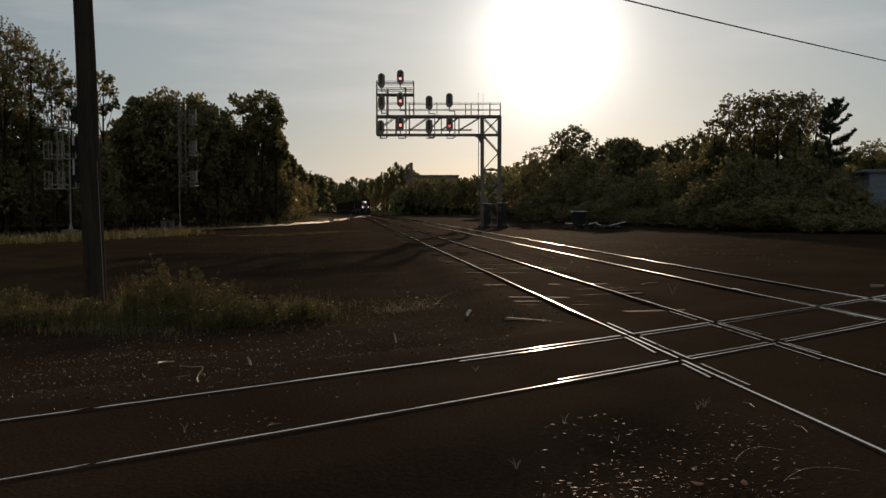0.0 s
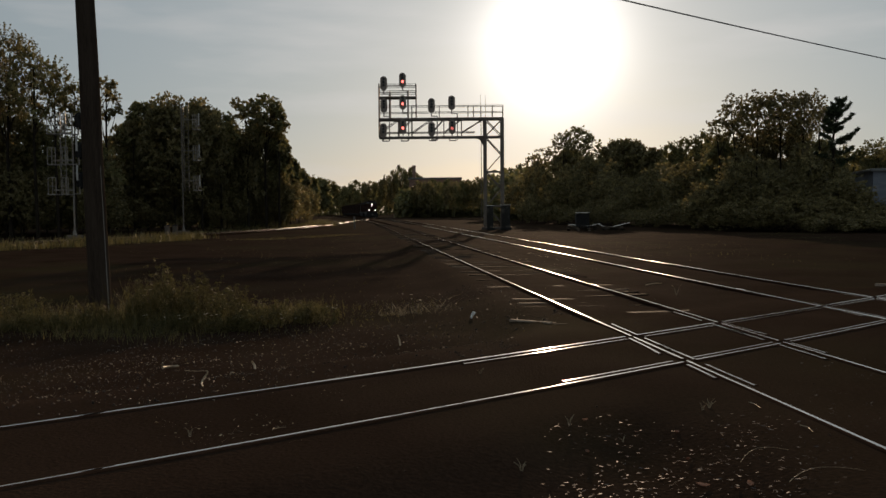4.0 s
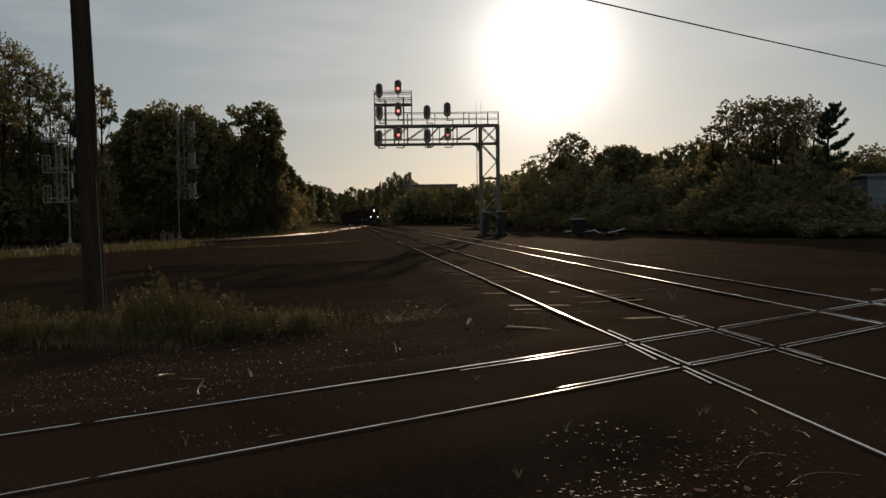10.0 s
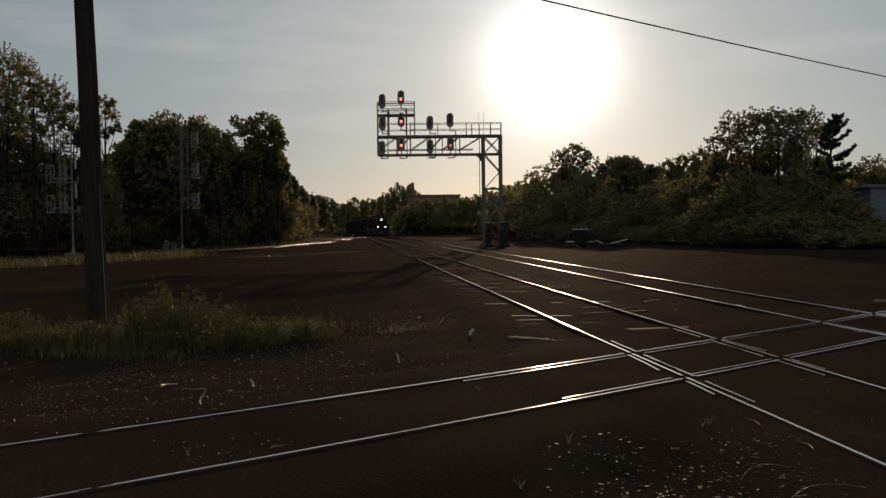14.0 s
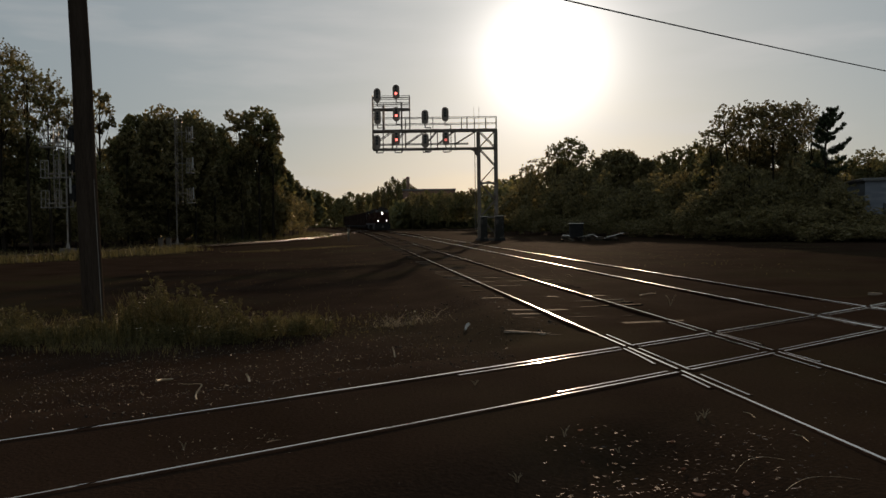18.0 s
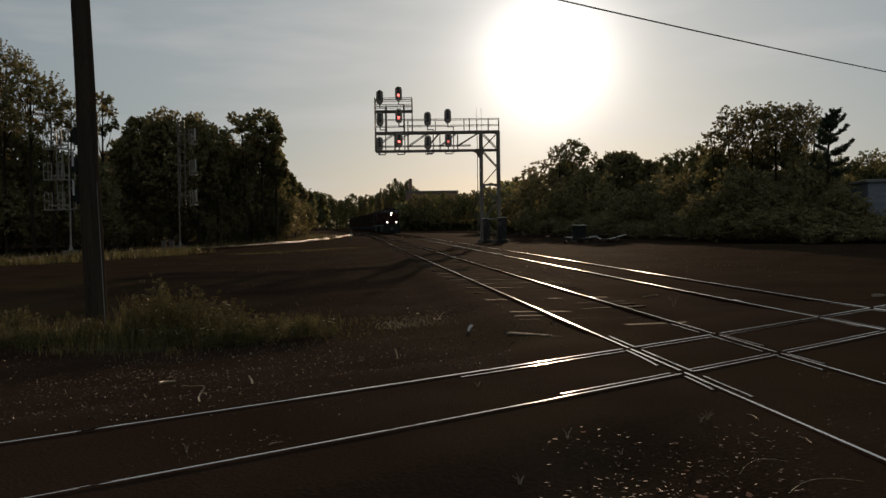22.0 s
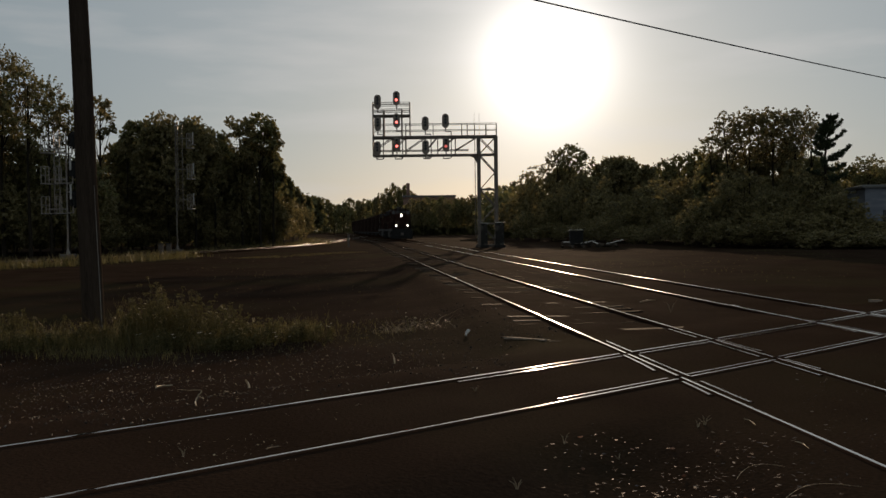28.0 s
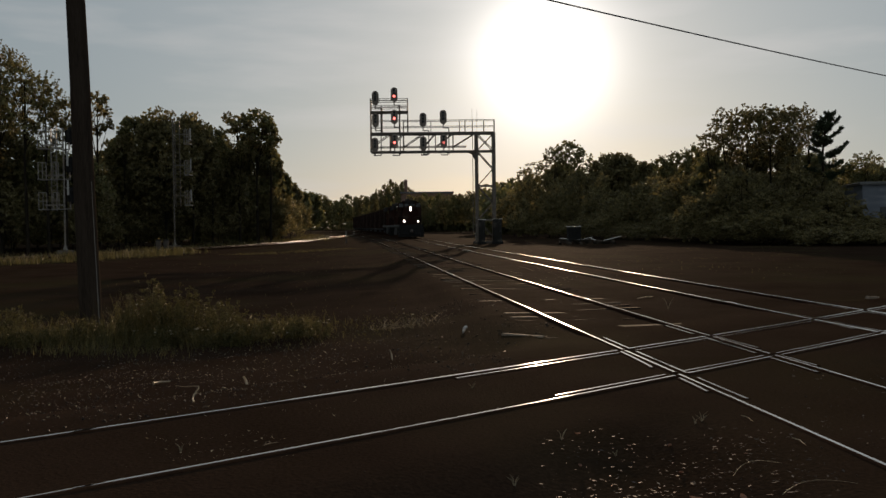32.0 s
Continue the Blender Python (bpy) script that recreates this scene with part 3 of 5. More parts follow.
# ---- grass and weeds ----
def blades(name, material, label, spots, seed, kind="stuff", category="grass", at=None, lean=0.35):
    """Curved tapering blades; spots are rows of x, y, spread x, spread y, count, height, width."""
    rng = np.random.default_rng(seed)
    vs, fs, k = [], [], 0
    for cx, cy, sx, sy, count, hh, wd in spots:
        for _ in range(count):
            x, y = cx + rng.normal(0, sx), cy + rng.normal(0, sy)
            z = ground_height(x, y) if at is None else 0.0
            h = hh * rng.uniform(0.45, 1.15)
            a = rng.uniform(0, 6.283)
            b = rng.uniform(0, 6.283)
            w = wd * rng.uniform(0.6, 1.3)
            ux, uy = math.cos(a) * w / 2, math.sin(a) * w / 2
            lx, ly = math.cos(b) * h * lean * rng.uniform(0.3, 1.6), math.sin(b) * h * lean * rng.uniform(0.3, 1.6)
            p = []
            for t, ww in ((0, 1.0), (0.5, 0.8), (1, 0.12)):
                c = (x + lx * t * t, y + ly * t * t, z + h * (t - 0.12 * t * t) - 0.03)
                p += [(c[0] - ux * ww, c[1] - uy * ww, c[2]), (c[0] + ux * ww, c[1] + uy * ww, c[2])]
            vs.append(p)
            fs += [(k, k + 1, k + 3, k + 2), (k + 2, k + 3, k + 5, k + 4)]
            k += 6
    me = array_mesh(name, np.array(vs).reshape(-1, 3), np.array(fs), material)
    ob = tagged(new(name, me), label, category, kind=kind)
    if at is not None:
        ob.matrix_basis = at
    return ob


rngs = random.Random(11)
patch = [(rngs.uniform(-9.8, -2.8), rngs.uniform(13.4, 17.2), 0.4, 0.3, 80, rngs.uniform(0.1, 0.26), 0.009) for _ in range(70)]
patch += [(rngs.uniform(-3.6, -0.4), rngs.uniform(13.8, 17.5), 0.4, 0.35, 36, rngs.uniform(0.05, 0.13), 0.009) for _ in range(34)]
patch += [(rngs.uniform(-9.0, 1.5), rngs.uniform(10.5, 13.6), 0.3, 0.3, 5, rngs.uniform(0.04, 0.09), 0.007) for _ in range(60)]
patch += [(rngs.uniform(-9.6, -2.4), rngs.uniform(14.6, 16.4), 0.35, 0.25, 46, rngs.uniform(0.3, 0.52), 0.008) for _ in range(46)]
patch += [(rngs.uniform(-5.4, -4.2), rngs.uniform(15.2, 15.9), 0.2, 0.2, 30, rngs.uniform(0.7, 1.0), 0.008) for _ in range(12)]
blades("grass_patch", M_GRASS, "rough olive grass and weeds round the pole foot", patch, 21)
verge = []
for q in LINE_D:
    if q.y < 120:
        for off in (1.5, 2.3, 3.3) if q.y < 66 else ():
            verge += [(q.x + off * 0.6 + rngs.uniform(-0.4, 0.4), q.y - off * 0.8, 0.7, 0.4, 110, rngs.uniform(0.42, 0.7), 0.03)]
        verge += [(q.x - 3.2, q.y + 2.2, 1.0, 0.9, 50, rngs.uniform(0.3, 0.7), 0.035)]
for y in range(108, 160, 2):
    verge += [(-0.128 * y - 1.6 + rngs.uniform(-1.2, 1.2), y, 0.9, 0.9, 50, rngs.uniform(0.3, 0.8), 0.05)]
verge += [(-12.4 + 0.52 * i + rngs.uniform(-0.3, 0.3), 57.5 + 1.05 * i, 0.9, 0.5, 150, 0.1, 0.03) for i in range(11)]
blades("grass_verge", M_GRASS, "sunlit rough grass along the curved track", verge, 22)
yard = [(rngs.uniform(-0.3, 0.42) * y, y, 2.2, 1.6, 40, rngs.uniform(0.04, 0.1), 0.02) for y in [rngs.uniform(20, 62) for _ in range(150)]]
yard = [s for s in yard if min(abs(s[0] - line_b(s[1]).x), abs(s[0] - line_c(s[1]).x)) > 3.6 and s[0] > -0.19 * s[1] - 4]
blades("yard_weeds", M_GRASS, "thin low weeds on the dark yard", yard, 23)


straws = [(rngs.uniform(2.5, 3.7) - 0.05 * (y - 27), y, 0.25, 0.12, 16, 0.045, 0.008) for y in [rngs.uniform(22, 34) for _ in range(46)]]
straws += [(rngs.uniform(-1.0, -0.1), rngs.uniform(15.0, 16.2), 0.2, 0.15, 9, rngs.uniform(0.14, 0.3), 0.006) for _ in range(16)]
straws += [(rngs.uniform(-0.2, 0.9), rngs.uniform(12.5, 16), 0.25, 0.15, 10, 0.04, 0.005) for _ in range(16)]
straws += [(-0.131 * y + rngs.uniform(-1.0, 1.0), y, 0.8, 0.8, 40, rngs.uniform(0.35, 0.6), 0.04) for y in [rngs.uniform(122, 146) for _ in range(14)]]
blades("dry_straw", M_STRAW, "thin low dry straw between the tracks", straws, 24, lean=1.6)


def leaf_cloud(centres, radii, per, size, rng, flat=0.6):
    """Small folded leaf sprays round the cluster centres."""
    n = per * len(centres)
    c = np.repeat(centres, per, 0)
    r = np.repeat(radii, per)[:, None]
    d3 = rng.normal(0, 1, (n, 3))
    d3 /= np.linalg.norm(d3, axis=1)[:, None]
    p = c + d3 * r * rng.uniform(0.25, 1.0, (n, 1)) ** 0.6 * (1, 1, 0.75)
    u = rng.normal(0, 1, (n, 3))
    u /= np.linalg.norm(u, axis=1)[:, None]
    w = np.cross(u, rng.normal(0, 1, (n, 3)))
    w /= np.linalg.norm(w, axis=1)[:, None] + 1e-9
    s = size * rng.uniform(0.55, 1.35, (n, 1))
    a, b = u * s, w * s * flat
    v = np.stack([p - a, p - 0.15 * a + b * 0.8, p + a, p + 0.1 * a - b], 1).reshape(-1, 3)
    return v, np.arange(4 * n).reshape(-1, 4)


def weed(x, y, hh, spread, stems, seed):
    """A bushy weed: thin stems with leaf sprays along them."""
    rng = np.random.default_rng(seed)
    w = thing("tall_weed", pose(x, y, ground_height(x, y)), "tall olive weed clump gone to seed by the pole", "weed", "tall weeds by the pole")
    g, cs, rs = Geo(), [], []
    for _ in range(stems):
        bx, by = rng.normal(0, spread * 0.5), rng.normal(0, spread * 0.4)
        h = hh * rng.uniform(0.55, 1.1) * (1 - 0.35 * min(1.0, abs(bx) / (spread * 1.2)))
        tx, ty = bx + rng.normal(0, 0.16 * h), by + rng.normal(0, 0.12 * h)
        g.tube([(bx, by, -0.03), ((bx * 2 + tx) / 3, (by * 2 + ty) / 3, h * 0.45), (tx, ty, h)], 0.005, 4, 0, 0.3)
        for s in np.linspace(0.15, 1.0, 7):
            cs.append((bx + (tx - bx) * s * s, by + (ty - by) * s * s, h * s))
            rs.append(0.11 * (1.15 - 0.7 * s))
    v, f = leaf_cloud(np.array(cs), np.array(rs), 15, 0.021, rng, 0.34)
    tagged(part("stem", g, M_WEED, w), kind="stuff")
    tagged(part("foliage", array_mesh("foliage", v, f, M_WEED), None, w), kind="stuff")


for i, (x, y, hh, spread, n) in enumerate(((-4.75, 15.3, 1.05, 0.5, 46), (-4.35, 15.6, 0.85, 0.45, 36), (-5.3, 15.6, 0.7, 0.5, 36), (-3.7, 15.2, 0.6, 0.5, 40), (-3.0, 15.0, 0.42, 0.55, 40), (-2.3, 14.9, 0.34, 0.55, 34), (-5.9, 15.0, 0.42, 0.5, 34),
                                           (-7.3, 15.5, 0.62, 0.5, 36), (-8.2, 15.6, 0.5, 0.55, 36), (-9.0, 15.9, 0.5, 0.5, 30), (-6.7, 14.6, 0.3, 0.5, 30), (-4.3, 14.5, 0.34, 0.6, 36), (-3.3, 14.4, 0.3, 0.5, 30), (-3.9, 16.6, 0.6, 0.25, 10))):
    weed(x, y, hh, spread, n, 300 + i)
for x, y, hh, n in ((0.85, 6.25, 0.085, 3), (1.98, 6.75, 0.07, 4), (1.92, 6.72, 0.05, 3), (0.45, 5.45, 0.07, 4), (4.2, 16.4, 0.2, 4), (1.2, 6.1, 0.04, 3), (0.3, 8.2, 0.05, 3), (-1.74, 6.0, 0.05, 4)):
    w = thing("small_weed", pose(x, y, ground_height(x, y)), "small dry weed in the cinders", "weed", "small weeds by the rails")
    wr = random.Random(int(hh * 1000 + x * 10))
    for i in range(n):
        a, ln3, up3 = wr.uniform(-0.5, 0.5) + 3.1416 * (i % 2), wr.uniform(0.25, 0.75) * hh, hh * wr.uniform(0.55, 1.1)
        part("stalk", Geo().tube([(0, 0, -0.02), (math.cos(a) * ln3 * 0.35, math.sin(a) * ln3 * 0.35, up3 * 0.6), (math.cos(a) * ln3, math.sin(a) * ln3, up3)], 0.0032, 4, 0, 0.35), M_STRAW, w)


def pale_heads(x, y, top, n, seed):
    """A thin stem with a few small pale tufts, added to imitate leaf glints in the low sun."""
    rng = random.Random(seed)
    w = thing("flowering_weed", pose(x, y, ground_height(x, y)), "thin weed with pale tufts added as leaf glints", "weed", "flowering weeds by the pole")
    for _ in range(n):
        dx, dy, h = rng.uniform(-0.16, 0.16), rng.uniform(-0.1, 0.1), top * rng.uniform(0.8, 1.1)
        st = part("stem", Geo().tube([(dx * 0.3, dy * 0.3, -0.02), (dx * 0.7, dy * 0.7, h * 0.6), (dx, dy, h)], 0.004, 5, 0, 0.5), M_WEED, w)
        g = Geo()
        for i in range(6):
            a = i * 1.047 + rng.uniform(-0.2, 0.2)
            u, v3 = Vector((math.cos(a), math.sin(a), 0.25)) * 0.028, Vector((-math.sin(a), math.cos(a), 0)) * 0.009
            c = Vector((dx, dy, h))
            k = len(g.v)
            g.v += [tuple(c), tuple(c + u * 0.6 + v3), tuple(c + u), tuple(c + u * 0.6 - v3)]
            g.f.append((k, k + 1, k + 2, k + 3))
            g.mi.append(0)
        part("flower_head", g, M_PALE, st, "small pale tuft added as a leaf glint")


for i, (x, y, top, n) in enumerate(((-5.05, 14.9, 0.62, 3), (-3.6, 14.9, 0.66, 4), (-3.85, 14.3, 0.3, 5), (-4.35, 14.2, 0.28, 3), (-4.95, 14.3, 0.3, 2), (-1.9, 14.4, 0.3, 4), (-2.5, 14.2, 0.22, 3), (-0.5, 14.9, 0.3, 4), (-7.9, 14.8, 0.42, 2))):
    pale_heads(x, y, top, n, 900 + i)


def stick(name, pts, r, label, material=M_STRAW, group="sticks by the track"):
    g = Geo().tube([(x, y, ground_height(x, y) + z) for x, y, z in pts], r, 6, 0, 0.5)
    solid(name, g, material, label, "stick", group, smooth=True)


solid("stick", Geo().tube([(-2.122, 9.877, -0.16), (-2.135, 9.88, -0.08), (-2.162, 9.877, -0.035)], 0.013, 7, 0, 0.8), M_PALE, "short pale stick standing in the gravel", "stick", "sticks by the track", smooth=True)
stick("stick", [(-0.6, 11.4, 0.0), (-0.61, 11.38, 0.08), (-0.63, 11.4, 0.13)], 0.009, "thin pale twig standing in the gravel", M_PALE)
# a bent stalk that leans over the shoulder of the track bed
stalk = thing("dry_stalk", pose(-2.2, 7.9, 0.1), "bent pale dry stalk leaning over the track bed", "stick", "sticks by the track")
part("stem", Geo().tube([(0.09, -0.21, 0.012), (0.045, -0.09, 0.014), (0.005, 0.1, 0.014), (0.024, 0.1, 0.046), (0.046, 0.1, 0.068), (0.05, 0.1, 0.084), (0.04, 0.1, 0.093)], 0.0075, 7, 0, 0.75), M_STRAW, stalk, smooth=True)
part("tip", Geo().tube([(0.04, 0.1, 0.093), (0.0, 0.1, 0.094), (-0.062, 0.1, 0.09), (-0.12, 0.1, 0.096), (-0.163, 0.1, 0.1)], 0.0028, 5, 0, 0.6), M_STRAW, stalk, smooth=True)
stick("dry_stalk", [(-3.22, 10.08, 0.03), (-3.17, 10.19, 0.03), (-3.08, 10.24, 0.03)], 0.016, "short thick dry stalk lying on gravel")
stick("dry_stalk", [(-2.1, 8.62, 0.02), (-2.05, 8.45, 0.03), (-1.98, 8.3, 0.02)], 0.007, "thin pale dry stalk lying on gravel")
stick("dry_stalk", [(-1.2, 6.11, 0.01), (-1.16, 6.14, 0.012), (-1.12, 6.16, 0.01)], 0.003, "thin pale dry stalk lying on gravel")
stick("dry_stalk", [(2.4, 6.08, 0.015), (2.42, 6.0, 0.02), (2.41, 5.88, 0.015)], 0.003, "thin straight straw on gravel")
stick("dry_stalk", [(2.3, 6.82, 0.015), (2.32, 6.75, 0.02), (2.32, 6.62, 0.015)], 0.003, "thin straight straw on gravel")
stick("stick", [(4.12, 18.6, 0.02), (4.3, 18.62, 0.03), (4.45, 18.6, 0.02)], 0.01, "short pale stick lying between the tracks")
for x, y, w, h in ((1.79, 5.45, 0.28, 0.05), (1.92, 5.0, 0.4, 0.035), (1.0, 4.9, 0.22, 0.05)):
    stick("dry_stalk", [(x + w * i / 12, y + 0.05 * math.sin(i * 0.4), 0.01 + h * math.sin(math.pi * i / 15) ** 0.8) for i in range(13)], 0.0012, "thin arched grass stalk over gravel")


def dead_leaf(x, y, size, turn, curl):
    """A curled fallen leaf with a pointed outline and a raised midrib fold."""
    g, n = Geo(), 9
    for j in range(n):
        u = -1 + 2 * j / (n - 1)
        wd = 0.55 * (1 - u * u) ** 0.7 * (1.0 + 0.12 * math.sin(j * 2.3))
        for k, s in enumerate((-1, -0.5, 0, 0.5, 1)):
            g.v.append((u * size, wd * s * size, size * (curl * (s * s * 0.5 + u * u * 0.35) + 0.03 * math.sin(j * 1.7 + k))))
    for j in range(n - 1):
        for k in range(4):
            a = j * 5 + k
            g.f.append((a, a + 5, a + 6, a + 1))
            g.mi.append(0)
    solid("fallen_leaf", g, M_DEADLEAF, "curled reddish-brown fallen leaf on the cinders", "leaf", "fallen leaves", at=pose(x, y, ground_height(x, y) + 0.012, 6 * curl, 8 * curl, turn), smooth=True)


lr = random.Random(77)
dead_leaf(0.95, 5.0, 0.05, 15, 0.7)
dead_leaf(1.5, 5.24, 0.04, -20, 0.5)
for _ in range(9):
    ly = lr.uniform(4.95, 6.6)
    dead_leaf(ly * lr.uniform(0.13, 0.38), ly, lr.uniform(0.014, 0.034), lr.uniform(0, 360), lr.uniform(0.15, 0.9))
solid("plank", Geo().box((0, 0, 0), (0.3, 0.12, 0.06), None, 0.01), M_BOARD, "short pale board lying beside the far track", "board", at=pose(9.5, 19.6, ground_height(9.5, 19.6) + 0.02, 0, 4, 20))
solid("plank", Geo().box((0, 0, 0), (0.95, 0.07, 0.035), None, 0.006).box((0.2, 0.09, -0.012), (0.45, 0.05, 0.03), pose(0, 0, 0, 0, 0, 7).to_3x3(), 0.006), M_BOARD, "splintered grey board lying on ballast", "board", at=pose(1.16, 12.52, 0.055, 0, -3.4, -60))
g = Geo()
g.box((0, 0, 0.075), (0.055, 0.02, 0.075), pose(0, 0, 0, 20, 25, 10).to_3x3(), 0.008).box((-0.035, -0.03, 0.025), (0.045, 0.025, 0.05), pose(0, 0, 0, 8, -30, 30).to_3x3(), 0.01)
solid("litter", g, M_PAPER, "crumpled white litter on the gravel", "litter", at=pose(0.4, 14.0, ground_height(0.4, 14.0), 8, 5, 20))


def flakes(label, x0, x1, y0, y1, count, size, seed, material=M_CHIP, tilt=0.1):
    """Flat dry leaves and wood chips lying on the ground."""
    rng = np.random.default_rng(seed)
    vs = []
    while len(vs) < count:
        y = rng.uniform(y0, y1)
        x = rng.uniform(x0, x1) * y
        mid = abs(x / y - 0.5 * (x0 + x1)) / (0.5 * (x1 - x0))
        if near_rail(x, y) or rng.random() < mid ** 2.5 or rng.random() < 0.62 * max(0.0, (y - 5.4) / (y1 - 5.4)) ** 0.7 * (y1 < 7.5) or noise.noise((x * 1.6, y * 1.6, 9)) < rng.uniform(-1.1, 0.12):
            continue
        s, a = size * (0.3 + 1.1 * rng.random() ** 2.2), rng.normal(0, 0.7)
        u = np.array((math.cos(a), math.sin(a), rng.normal(0, tilt))) * s
        w = np.array((-math.sin(a), math.cos(a), rng.normal(0, 1.2 * tilt))) * s * rng.uniform(0.12, 0.5)
        c = np.array((x, y, ground_height(x, y) + 0.012 + 0.25 * s))
        vs += [c - u, c - 0.2 * u + w, c + u, c + 0.1 * u - w]
    v = np.array(vs)
    tagged(new("leaf_litter", array_mesh("leaf_litter", v, np.arange(len(v)).reshape(-1, 4), material)), label, "leaf litter", kind="stuff")


flakes("dry leaf litter and chips on the cinders", 0.09, 0.46, 4.6, 6.5, 3400, 0.0165, 51)
flakes("dry chips and straw bits between the crossing rails", -0.34, -0.15, 5.7, 6.5, 600, 0.009, 54, M_STRAW, 0.4)
flakes("scattered dry chips between the tracks", -0.42, 0.12, 10.0, 15.5, 600, 0.016, 52)
flakes("dry chips scattered on the cinders short of the weeds", -0.55, -0.08, 7.0, 11.5, 3200, 0.012, 55, M_STRAW, 0.4)
flakes("dry chips and straw bits beside the weeds", -0.4, 0.08, 9.5, 14.0, 2400, 0.014, 56, M_STRAW, 0.4)
flakes("scattered dry chips beside the rail", 0.36, 0.6, 5.6, 8.6, 620, 0.015, 53)


# ---- wooden pole and cable ----
px, py = -6.27, 16.2
pole = thing("utility_pole", pose(px, py, ground_height(px, py) - 0.1, 0.4, -1.35, 0), "leaning dark wooden utility pole in rough grass", "utility pole")
part("shaft", Geo().tube([(0.005 * math.sin(i * 0.7), 0.004 * math.cos(i * 0.5), i * 0.4) for i in range(25)], 0.195, 22, 0, 0.74), M_POLE, pole, smooth=True)
part("conduit", Geo().rod((0.185, -0.08, 0.1), (0.14, -0.07, 3.6), 0.011, 0.01, 8), M_STEEL, pole, "thin grey cable guard")
g = Geo()
g.box((0, -0.15, 7.88), (0.1, 0.12, 0.22), None, 0.02).rod((0, -0.2, 7.88), (0, -0.26, 7.88), 0.03, 0.03, 8)
part("clamp", g, M_DARKSTEEL, pole, "steel cable clamp")


def cable_point(s):
    x = -6.45 + 60.0 * s
    y = 16.1 + 50.0 * s
    return (x, y, 7.515 + 2.3 * (s - 0.3) ** 2)


solid("cable", Geo().tube([cable_point(i / 60) for i in range(61)], 0.021, 6), M_WIRE, "black overhead cable slung from the wooden pole", "cable", smooth=True)
far_pole = thing("utility_pole", pose(53.55, 66.1, 0), "wooden utility pole among the trees", "utility pole")
part("shaft", Geo().rod((0, 0, -0.1), (0, 0, 9.0), 0.18, 0.13, 14), M_POLE, far_pole)


# ---- signals ----
def pill(w, h, n=10):
    """An upright outline with round ends, in x and z, about its centre."""
    r = w / 2
    out = [(r * math.cos(math.pi * i / n), h / 2 - r + r * math.sin(math.pi * i / n)) for i in range(n + 1)]
    out += [(-r * math.cos(math.pi * i / n), -h / 2 + r - r * math.sin(math.pi * i / n)) for i in range(n + 1)]
    return out


def hood(g, z, r=0.13, depth=0.3):
    """A half-round hood over a lens, open below and towards the front (-y)."""
    k, n = len(g.v), 9
    for y, rr in ((-0.06, r), (-0.06 - depth, r), (-0.06 - depth, r - 0.012), (-0.06, r - 0.012)):
        for i in range(n):
            a = math.radians(-25 + 230 * i / (n - 1))
            g.v.append((rr * math.cos(a), y, z + rr * math.sin(a)))
    for j in range(3):
        for i in range(n - 1):
            a = k + j * n + i
            g.f.append((a, a + 1, a + 1 + n, a + n))
            g.mi.append(0)


def signal_head(parent, m, lit, label, w=0.62, h=1.3, paint=None, lamp=None):
    """A colour-light signal: pill-shaped backplate with lamp case, hoods and lenses. lit: the glowing lens or None."""
    s = part("signal_head", Geo().prism(pill(w, h), -0.05, -0.025), paint or M_HEADPLATE, parent, label, at=m)
    part("lamp_case", Geo().box((0, 0.09, 0), (0.34, 0.23, h * 0.72), None, 0.03), M_BLACK, s)
    for i, z in enumerate((0.38, 0.12, -0.14)):
        g = Geo()
        hood(g, z * h / 1.3)
        part("hood", g, paint or M_HEADPLATE, s)
        part("lens", Geo().rod((0, -0.08, z * h / 1.3), (0, -0.055, z * h / 1.3), 0.118, 0.118, 14), (lamp or M_RED) if lit == i else M_GLASS, s, "glowing red lens" if lit == i else "")
    part("bracket", Geo().rod((0, 0.06, -h / 2 - 0.3), (0, 0.06, -h / 2 + 0.2), 0.05, 0.05, 8).beam((-0.05, 0.06, -h / 2 - 0.3), (0.5, 0.06, -h / 2 - 0.3), 0.08, 0.08), M_STEEL, s)
    return s


# cantilever gantry over the two main tracks
GY = 82.0
gan = thing("signal_gantry", pose(4.35, GY, -0.05), "galvanised steel cantilever signal bridge over two tracks", "signal gantry")
ZB, ZT, ZM = 8.4, 10.05, 8.85
XL, XR = -10.35, 0.85
for y in (-0.55, 0.55):
    for z, h in ((ZB, 0.16), (ZT, 0.2)):
        part("chord", Geo().beam((XL, y, z), (XR, y, z), 0.16, h), M_GANTRY, gan)
    part("chord", Geo().beam((XL, y, ZM), (-1.7, y, ZM), 0.07, 0.07), M_GANTRY, gan)
    xs = [XL, -8.6, -7.4, -5.6, -4.5, -2.9, -0.9]
    for i, x in enumerate(xs):
        part("post", Geo().beam((x, y, ZB), (x, y, ZT), 0.09, 0.09), M_GANTRY, gan)
    for a, b in zip(xs, xs[1:]):
        part("diagonal", Geo().beam((a + 0.05, y, ZM), (b - 0.05, y, ZT - 0.05), 0.07, 0.07), M_GANTRY, gan)
for x in [XL + 0.9 * i for i in range(13)]:
    part("cross_bar", Geo().beam((x, -0.55, ZB), (x, 0.55, ZB), 0.06, 0.08), M_GANTRY, gan)
part("walkway", Geo().box((-4.75, 0.0, ZT + 0.08), (11.2, 0.8, 0.05)), M_GANTRY, gan, "grated steel walkway")
for x0 in (-0.78, 0.78):
    for y in (-0.55, 0.55):
        part("leg", Geo().beam((x0, y, 0.0), (x0, y, ZT), 0.3 if x0 < 0 else 0.34, 0.28), M_GANTRY, gan)
